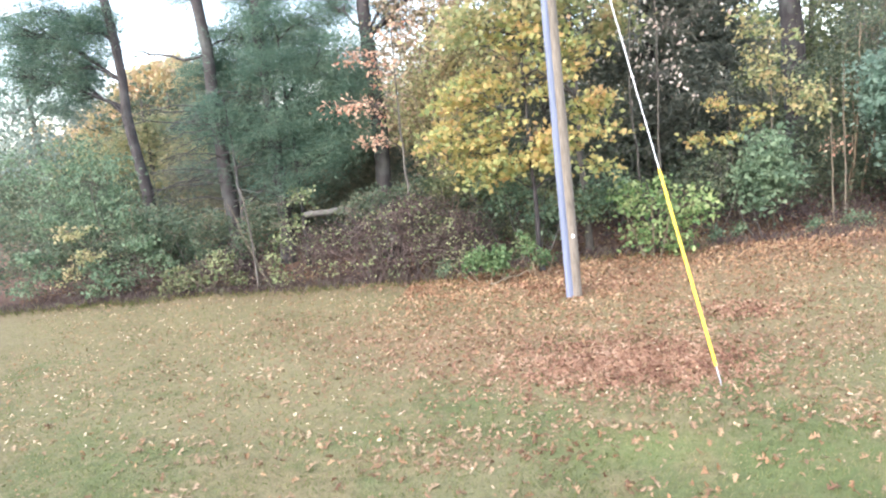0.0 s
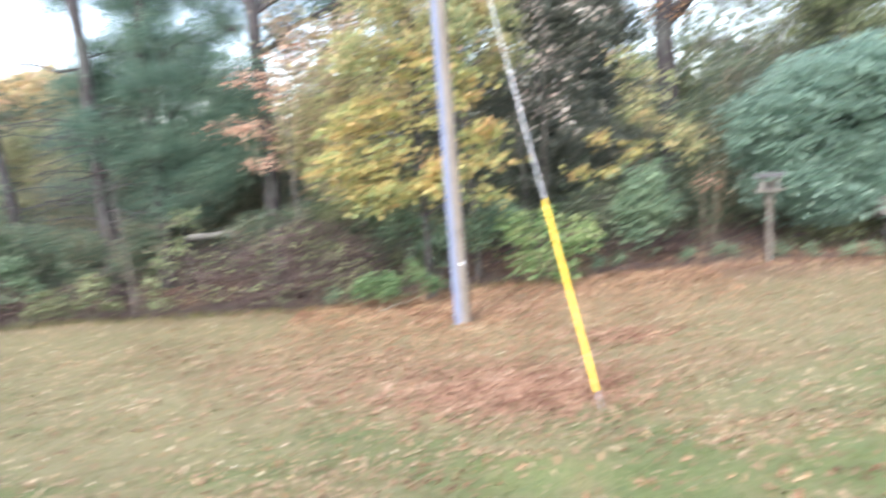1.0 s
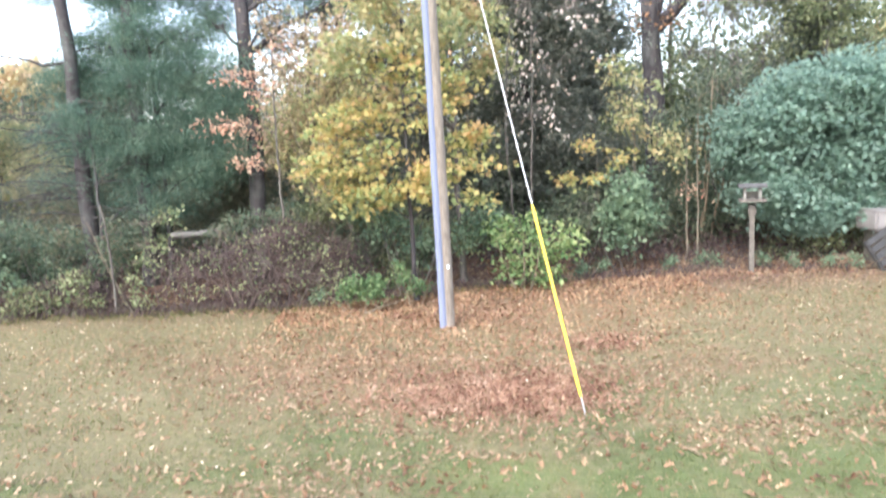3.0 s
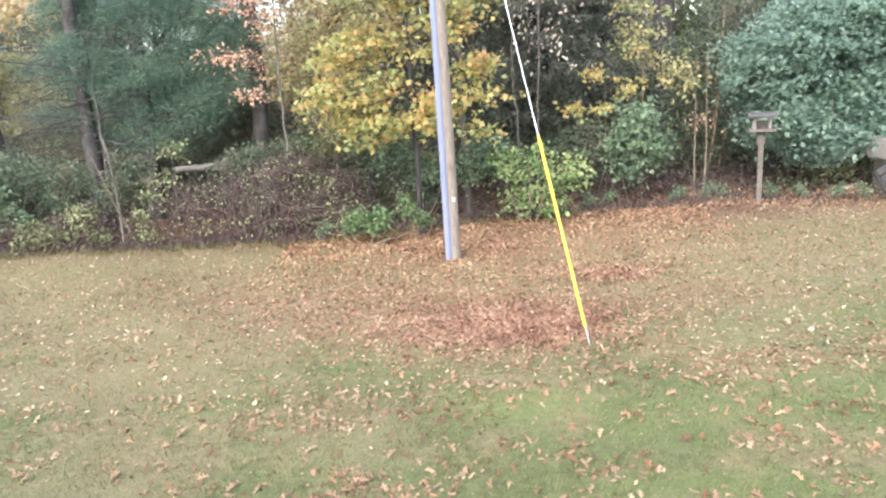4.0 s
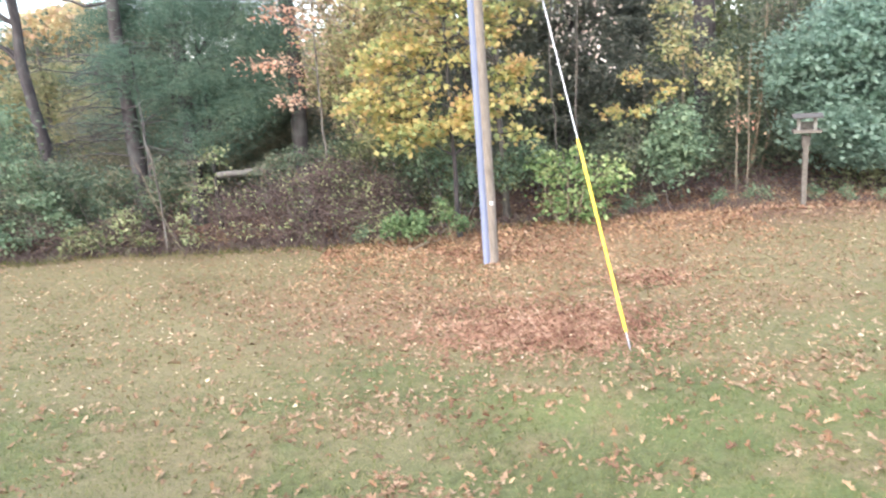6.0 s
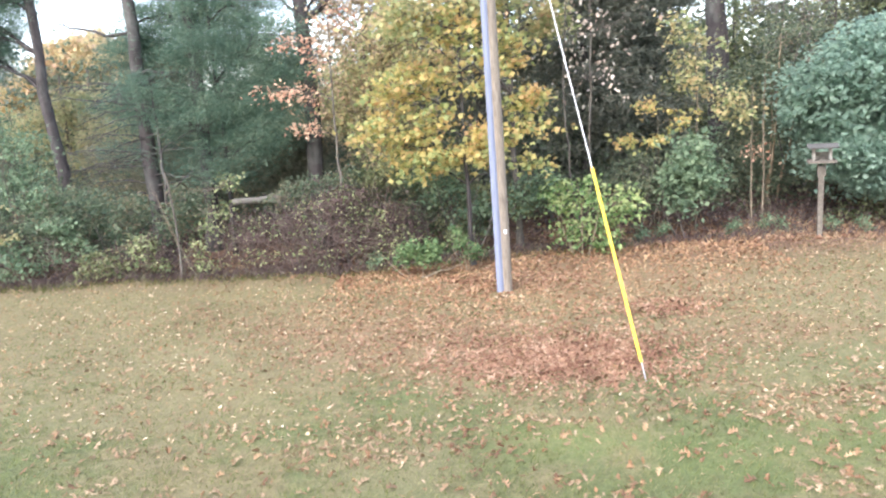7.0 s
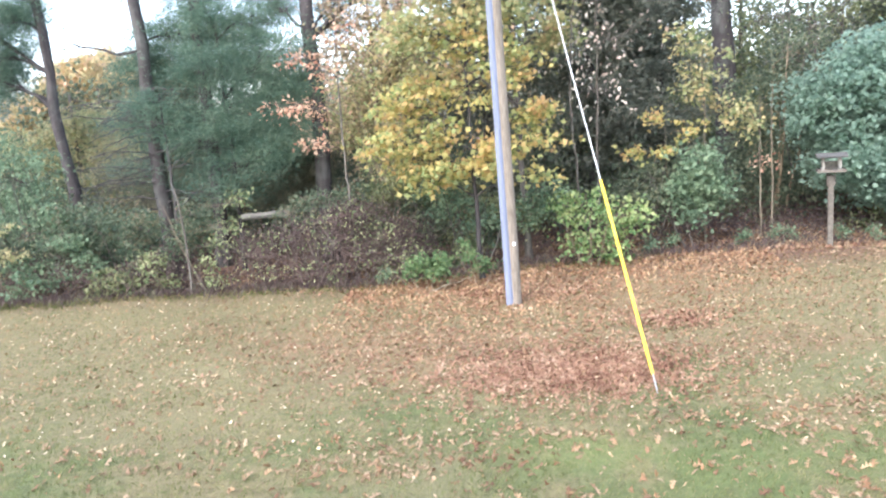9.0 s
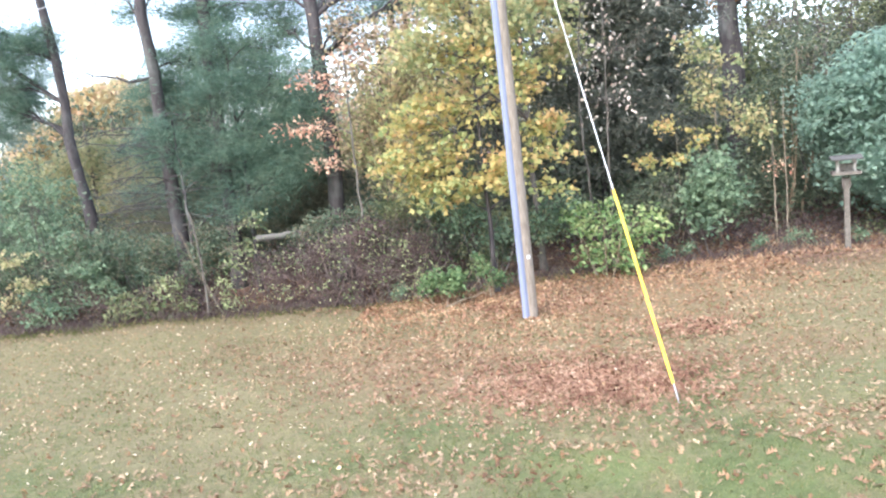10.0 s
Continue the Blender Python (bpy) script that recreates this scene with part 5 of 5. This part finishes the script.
for k_ in range(46):
    x0, y0 = rng.uniform(-5.9, -1.9), rng.uniform(14.4, 15.3)
    lean_, h_ = rng.normal() * 0.6, rng.uniform(0.9, 1.9)
    tube(canes, curve_pts((x0, y0, 0), (x0 + lean_, y0 - rng.uniform(0, 0.5), h_), (lean_ * 0.2, 0, 0.25), 8, 0.01), np.linspace(0.008, 0.003, 8), 5)
tagged(new("bramble_canes", canes.mesh("bramble_canes", STEM_BROWN, True)), "bare brown canes arching out of the thicket", "canes", kind="stuff")
plant("pale_bramble", "thin pale green sprigs through the thicket", "shrub", (-4.2, 14.6), [(x, y - 0.35, z, rx * 1.15, ry, rz * 1.15, w) for x, y, z, rx, ry, rz, w in THICKET], PALE_GREEN, STEM_BROWN, 1.3, 0.008, **{**BUSH, "clumps": 18, "per_clump": 8, "clump": 0.14, "length": 0.065, "width": 0.045, "stems": 10})
plant("creeping_vine", "blue-green creeping growth over the thicket", "vine", (-3.8, 15.4), THICKET_TOP, DUSTY, STEM_BROWN, 1.6, 0.01, **{**BUSH, "clumps": 30, "per_clump": 18, "length": 0.07})
plant("pale_shrub", "slim shrub with pale green leaves", "shrub", (-6.0, 14.4), PALE_SHRUB, PALE_GREEN, STEM_TAN, 1.9, 0.008, **{**BUSH, "clumps": 14, "per_clump": 6, "clump": 0.09, "stems": 3, "length": 0.08})
plant("pale_shrub", "low shrub with light yellow-green leaves", "shrub", (-7.3, 14.5), EDGE_SHRUB, PALE_GREEN, STEM_TAN, 0.8, 0.008, **{**BUSH, "clumps": 14, "per_clump": 9, "clump": 0.1, "stems": 4})

for x_, y_, h_, m_, word_ in ((-10.3, 14.5, 0.9, MIDGREEN, "blue-green"), (-9.2, 14.6, 1.5, MIDGREEN, "blue-green"), (-8.4, 14.45, 0.6, MUTED, "dull green"), (-10.9, 14.7, 1.9, HAZY, "yellow-green"), (-9.6, 14.9, 2.2, MIDGREEN, "blue-green"), (-12.0, 14.6, 1.3, MIDGREEN, "blue-green")):
    sprays = [(x_, y_, h_ * 0.85, 0.4, 0.3, 0.2, 1.0), (x_ + 0.35, y_, h_ * 0.55, 0.35, 0.3, 0.18, 1.0), (x_ - 0.3, y_, h_ * 0.35, 0.3, 0.3, 0.18, 0.8)]
    plant("edge_shrub", "thin shrub with layered " + word_ + " leaves", "shrub", (x_, y_), sprays, m_, STEM_TAN, h_, 0.009, **{**BUSH, "clumps": 14, "per_clump": 12, "clump": 0.11, "flat": 0.35, "stems": 4, "length": 0.1, "width": 0.075})

pole_stem = Quads()
tube(pole_stem, curve_pts((-6.62, 14.4, -0.05), (-6.72, 14.5, 2.2), (0.05, 0, 0), 8, 0.005), np.linspace(0.028, 0.015, 8), 7, 0.05)
tagged(new("dead_sapling", pole_stem.mesh("dead_sapling", BARK_GREY, True)), "bare tan trunk of a thin dead sapling", "sapling")

log_q = Quads()
tube(log_q, curve_pts((-5.9, 15.9, 1.35), (-4.2, 15.95, 1.42), (0, 0, 0), 10, 0.004), np.linspace(0.075, 0.06, 10), 10, 0.04, True)
tube(log_q, curve_pts((-4.35, 15.95, 1.38), (-4.3, 15.95, -0.1), (0, 0, 0), 5), np.linspace(0.045, 0.06, 5), 8, 0.04)
tagged(new("fallen_log", log_q.mesh("fallen_log", LOG_WOOD, True)), "pale grey fallen log caught across the thicket", "log")

stick = Quads()
tube(stick, curve_pts((-1.55, 13.35, 0.03), (-0.75, 13.7, 0.16), (0, 0, 0.03), 7), np.linspace(0.018, 0.008, 7), 6)
tagged(new("fallen_stick", stick.mesh("fallen_stick", BARK_TAN, True)), "tan stick lying under the small bush", "stick")


# ---- far woods and understory ----
def wood_mass(name, label, mat, n, xs, ys, top, length, rise=0.0):
    q = Quads()
    x = rng.uniform(*xs, n // 12)
    y = rng.uniform(*ys, n // 12)
    t = top * (0.75 + 0.2 * np.sin(x * 0.9 + y) + 0.2 * np.sin(x * 0.37 + 2) + 0.12 * rng.normal(size=len(x)))
    t = t + rise * np.clip((x + 13) / 4, 0, 1) * np.clip((24 - x) / 6, 0, 1)
    z = rng.uniform(0.02, 1, len(x)) ** 0.8 * np.maximum(t, 0.3)
    c = np.stack([x, y, z], -1)
    at = (c[:, None] + rng.normal(size=(len(c), 12, 3)) * length * 1.6).reshape(-1, 3)
    leaves(q, at[at[:, 2] > 0.02], length, length * 0.7)
    return tagged(new(name, q.mesh(name, mat)), label, "woods", kind="stuff")


wood_mass("far_woods", "hazy green woods beyond the edge trees", SHADE, 90000, (-34, 34), (27, 42), 5.4, 0.24, 2.0)
wood_mass("far_woods", "golden undergrowth deeper in the wood", GOLD, 12000, (-12, 3), (21, 27), 4.2, 0.16)
wood_mass("far_woods", "thin pinkish-brown brush behind the pines", PINKISH, 9000, (-7.6, -2.2), (25, 28), 6.3, 0.15)
wood_mass("far_woods", "grey-green hazy brush behind the oak", MUTED, 26000, (6, 19), (25.5, 28), 6.4, 0.2)
wood_mass("understory", "low rust-brown brush on the wood floor", PURPLE, 6000, (1.6, 8.6), (15.9, 18.5), 0.5, 0.06)
wood_mass("understory", "dark leafy understory in the wood", SHADE, 60000, (-18, 16), (18, 26), 2.6, 0.14)
wood_mass("understory", "low brown brush on the wood floor", PURPLE, 16000, (-14, 13), (16.8, 20), 0.7, 0.08)


# ---- lawn cover ----
def edge_line(x):
    return 14.25 + 0.9 * np.clip((x + 2) / 3, 0, 1) + 0.5 * np.clip((x - 2) / 4, 0, 1) - 0.7 * np.clip((x - 6) / 3, 0, 1)


def blades(name, label, mat, x, y, length, width, rise):
    q = Quads()
    n = len(x)
    p = np.stack([x, y, height_at(x, y) - 0.005], -1)
    a = rng.uniform(0, 2 * np.pi, n)
    d = np.stack([np.cos(a) * 0.7, np.sin(a) * 0.7, np.full(n, rise)], -1) * (length * rng.uniform(0.5, 1.3, n))[:, None]
    s = np.stack([-np.sin(a), np.cos(a), 0 * a], -1) * width * 0.5
    bend = d * 0.55 + np.array([0, 0, 0.12]) * length
    q.add(np.stack([p - s, p + s, p + bend + s * 0.7, p + d], 1).reshape(-1, 3), np.arange(4 * n).reshape(-1, 4))
    return tagged(new(name, q.mesh(name, mat)), label, "grass", kind="stuff")


n_ = 110000
y_ = 3.8 + 11.5 * rng.uniform(0, 1, n_) ** 1.3
x_ = rng.uniform(-1, 1, n_) * (3.2 + 0.62 * y_)
ok_ = y_ < edge_line(x_) + 0.2
blades("grass", "short mixed green and dry lawn grass", GRASS, x_[ok_], y_[ok_], 0.05, 0.006, 0.75)
n_ = 70000
x_, y_ = rng.uniform(-15, 15, n_), rng.uniform(-7, 14.5, n_)
ok_ = (y_ < edge_line(x_) + 0.2) & ((y_ < 3.8) | (abs(x_) > 3.2 + 0.62 * y_))
blades("grass", "short mixed green and dry lawn grass to the sides", GRASS, x_[ok_], y_[ok_], 0.05, 0.006, 0.75)
n_ = 5000
x_ = 4 - 17 * rng.uniform(0, 1, n_) ** 0.6
y_ = edge_line(x_) + rng.normal(size=n_) * 0.25
blades("tall_grass", "uncut straw-green grass along the wood's edge", GRASS, x_, y_, 0.1, 0.009, 0.8)
n_ = 5000
x_ = 11 - 24 * rng.uniform(0, 1, n_) ** 0.7
y_ = edge_line(x_) + rng.normal(size=n_) * 0.22 + 0.15
blades("tall_weeds", "dry brown weeds along the wood's edge", PURPLE, x_, y_, 0.2, 0.01, 0.9)


def leaf_shape(lobes):
    """Half-widths along the rib: a lobed oak leaf, or a plain one."""
    if lobes:
        w = np.array([0.012, 0.014, 0.04, 0.17, 0.19, 0.06, 0.07, 0.27, 0.30, 0.08, 0.08, 0.26, 0.23, 0.07, 0.13, 0.012])
    else:
        w = np.array([0.02, 0.26, 0.36, 0.24, 0.02])
    s = np.linspace(0, 1, len(w))
    rib = np.stack([s - 0.5, 0 * s, 0.10 * np.sin(s * 5)], -1)
    up = np.stack([0 * s, 0 * s, 0.45 * w], -1)
    k = np.stack([0.02 + 0.2 * w * lobes, w, 0 * s], -1)
    v = np.concatenate([rib, rib + k + up, rib + k * (1, -1, 1) + up])
    m = len(w)
    f = [(i, i + 1, m + i + 1, m + i) for i in range(m - 1)] + [(i + 1, i, 2 * m + i, 2 * m + i + 1) for i in range(m - 1)]
    return v, np.array(f)


def strewn(name, label, mat, x, y, size, lobes, lift=0.012):
    v, f = leaf_shape(lobes)
    q = Quads()
    n = len(x)
    a, tx, ty = rng.uniform(0, 2 * np.pi, n), rng.normal(size=n) * 0.3, rng.normal(size=n) * 0.3
    s = size * rng.uniform(0.6, 1.3, n)
    flip = rng.choice([-1.0, 1.0], n)
    c, d = np.cos(a), np.sin(a)
    p = v[None] * s[:, None, None]
    px, py, pz = p[..., 0], p[..., 1], p[..., 2] * flip[:, None]
    pz = pz + px * tx[:, None] + py * ty[:, None]
    wx, wy = px * c[:, None] - py * d[:, None], px * d[:, None] + py * c[:, None]
    base_z = height_at(x, y) + lift + rng.uniform(0, 0.015, n)
    allv = np.stack([wx + x[:, None], wy + y[:, None], pz + base_z[:, None]], -1)
    q.add(allv.reshape(-1, 3), (f[None] + (np.arange(n) * len(v))[:, None, None]).reshape(-1, 4))
    return tagged(new(name, q.mesh(name, mat)), label, "leaves", kind="stuff")


def drift(n, cx, cy, sx, sy):
    return cx + rng.normal(size=n) * sx, cy + rng.normal(size=n) * sy


x_, y_ = drift(5600, 0.7, 8.75, 0.8, 0.5)
strewn("fallen_leaves", "drift of reddish-brown leaves by the guy wire", FALLEN_RED, x_, y_, 0.066, True)
x_, y_ = drift(2700, -0.6, 9.7, 1.7, 1.0)
strewn("fallen_leaves", "thin reddish-brown leaf drift near the pole", FALLEN_RED, x_, y_, 0.066, True)
x_, y_ = drift(750, 2.4, 10.8, 0.5, 0.28)
strewn("fallen_leaves", "small reddish leaf drift on the lawn", FALLEN_RED, x_, y_, 0.06, False)
for n_, cx_, cy_, sx_, sy_ in ((520, 3.4, 9.4, 1.5, 0.8), (230, 4.2, 7.6, 0.7, 0.4), (170, 2.9, 7.1, 0.6, 0.3), (1100, 5.6, 11.6, 1.8, 1.1), (800, -3.0, 10.6, 1.6, 0.9), (260, -1.2, 6.6, 0.6, 0.3), (170, -0.8, 4.9, 0.55, 0.25), (500, -4.6, 11.8, 1.5, 0.8)):
    x_, y_ = drift(n_, cx_, cy_, sx_, sy_)
    strewn("fallen_leaves", "loose drift of tan and pinkish-brown leaves on the lawn", FALLEN_BROWN, x_, y_, 0.07, True)
x_, y_ = drift(1200, 0.1, 12.9, 0.9, 0.5)
strewn("fallen_leaves", "orange-red leaves round the foot of the pole", FALLEN_RED, x_, y_, 0.06, False)
n_ = 2400
x_ = rng.uniform(3.5, 10.5, n_)
y_ = edge_line(x_) + 0.3 - abs(rng.normal(size=n_)) * 1.5
strewn("fallen_leaves", "thin tan leaves along the lawn's far edge", FALLEN_BROWN, x_, y_, 0.06, False)
n_ = 6000
x_ = -3.2 + 8.4 * rng.uniform(0, 1, n_) ** 1.1
y_ = edge_line(x_) + 0.15 - abs(rng.normal(size=n_)) * 1.7 * np.clip(1.2 - abs(x_ - 1) * 0.08, 0.3, 1.2)
strewn("fallen_leaves", "orange and yellow leaves under the maple", FALLEN_YELLOW, x_, y_, 0.065, False)
x_, y_ = drift(2000, 0.3, 11.5, 1.8, 0.95)
strewn("fallen_leaves", "orange and tan leaves spread round the pole", FALLEN_YELLOW, x_, y_, 0.066, True)
n_ = 2300
y_ = 6.8 + 7.7 * rng.uniform(0, 1, n_)
x_ = rng.uniform(-1, 1, n_) * (3.0 + 0.6 * y_)
keep_ = rng.uniform(size=n_) < 0.35 + 0.65 * (np.sin(x_ * 1.1 + y_) * np.cos(y_ * 1.3 - x_ * 0.6) > -0.1)
strewn("fallen_leaves", "scattered tan and brown leaves over the lawn", FALLEN, x_[keep_], y_[keep_], 0.068, True)
n_ = 1000
y_ = 6.8 + 7.2 * rng.uniform(0, 1, n_)
x_ = rng.uniform(-1, 1, n_) * (3.0 + 0.6 * y_)
strewn("fallen_leaves", "small pale dry leaves over the lawn", FALLEN_PALE, x_, y_, 0.062, True)
n_ = 520
y_ = 4.0 + 5.5 * rng.uniform(0, 1, n_) ** 1.5
x_ = rng.uniform(-1, 1, n_) * (2.6 + 0.55 * y_)
x_ += 0.25 * np.sin(y_ * 5)
strewn("fallen_leaves", "brown lobed oak leaves on the lawn", FALLEN_BROWN, x_, y_, 0.115, True)
n_ = 3500
x_ = rng.uniform(1, 11, n_)
y_ = edge_line(x_) + abs(rng.normal(size=n_)) * 1.0
strewn("leaf_litter", "tan and rust leaf litter on the wood floor", FALLEN_BROWN, x_, y_, 0.08, False)
x_, y_ = drift(1300, -1.6, 14.2, 1.1, 0.3)
strewn("leaf_litter", "red-brown leaves along the foot of the thicket", FALLEN_RED, x_, y_, 0.065, False)
n_ = 4500
x_ = rng.uniform(1.0, 9.5, n_)
y_ = rng.uniform(15, 20, n_)
strewn("leaf_litter", "red-brown leaf litter under the saplings", FALLEN_RED, x_, y_, 0.1, False)
n_ = 5000
x_ = rng.uniform(-13, 12, n_)
y_ = edge_line(x_) + abs(rng.normal(size=n_)) * 1.4
strewn("leaf_litter", "brown leaf litter on the wood floor", FALLEN_BROWN, x_, y_, 0.09, False)

x_, y_ = rng.uniform(-8, 8, 700), rng.uniform(-4, 4, 700)
strewn("fallen_leaves", "thinly scattered brown leaves on the lawn", FALLEN_BROWN, x_, y_, 0.09, False)
hub_x, hub_y = rng.uniform(-4.5, 5.0, 60), rng.uniform(4.1, 7.8, 60)
pick_ = rng.integers(0, 60, 900)
strewn("fallen_leaves", "loose knots of small brown leaves on the lawn", FALLEN_BROWN, hub_x[pick_] + rng.normal(size=900) * 0.16, hub_y[pick_] + rng.normal(size=900) * 0.09, 0.075, True)

# leaf crumbs lying flat all over the lawn
for mat_, n_, size_ in ((FALLEN, 8000, 0.045), (FALLEN_BROWN, 13000, 0.042)):
    y_ = 4.0 + 10.5 * rng.uniform(0, 1, n_) ** 0.9
    x_ = rng.uniform(-1, 1, n_) * (3.0 + 0.62 * y_)
    keep_ = rng.uniform(size=n_) < 0.3 + 0.7 * (np.sin(x_ * 1.7 + 0.6 * y_) * np.cos(y_ * 2.1 - x_) + 0.4 * np.sin(x_ * 5 + y_ * 4) > -0.1)
    keep_ &= rng.uniform(size=n_) < 0.2 + 0.8 * np.clip((y_ - 6.5) / 2.5, 0, 1)
    x_, y_ = x_[keep_], y_[keep_]
    crumb_q = Quads()
    leaves(crumb_q, np.stack([x_, y_, height_at(x_, y_) + 0.022], -1), size_, size_ * 0.6, 0.0, 3.0)
    tagged(new("leaf_crumbs", crumb_q.mesh("leaf_crumbs", mat_)), "small broken brown and tan leaf pieces on the lawn", "leaves", kind="stuff")

# the nearest oak leaves lie singly on the lawn
shapes = []
for k_ in range(6):
    v_, f_ = leaf_shape(True)
    q_ = Quads()
    v_ = v_ * np.array([1, rng.uniform(0.8, 1.2), 1])
    v_[:, 2] += 0.12 * np.sin(v_[:, 0] * rng.uniform(2, 5) + k_) + 0.5 * v_[:, 1] * rng.normal() + abs(v_[:, 1]) * rng.uniform(-0.5, 0.9) + 0.12 * rng.normal(size=len(v_)) * abs(v_[:, 1])
    q_.add(v_ * 0.115, f_)
    shapes.append(q_.mesh("leaf", FALLEN_OAK))
for k_ in range(290):
    yy = 4.1 + 3.2 * rng.uniform() ** 1.1
    cx = rng.choice([-2.2, -0.6, 0.3, 0.9, 1.7, 2.4, 3.2])
    xx = float(np.clip(cx + rng.normal() * 0.55, -4.2, 4.6))
    ob = new("leaf", shapes[k_ % 6])
    ob.parent = ground
    sc = rng.uniform(0.5, 1.0)
    ob.matrix_basis = pose(xx, yy, float(height_at(xx, yy)) + 0.025, rng.normal() * 26, rng.normal() * 26, rng.uniform(0, 360)) @ Matrix.Diagonal((sc, sc, sc, 1))
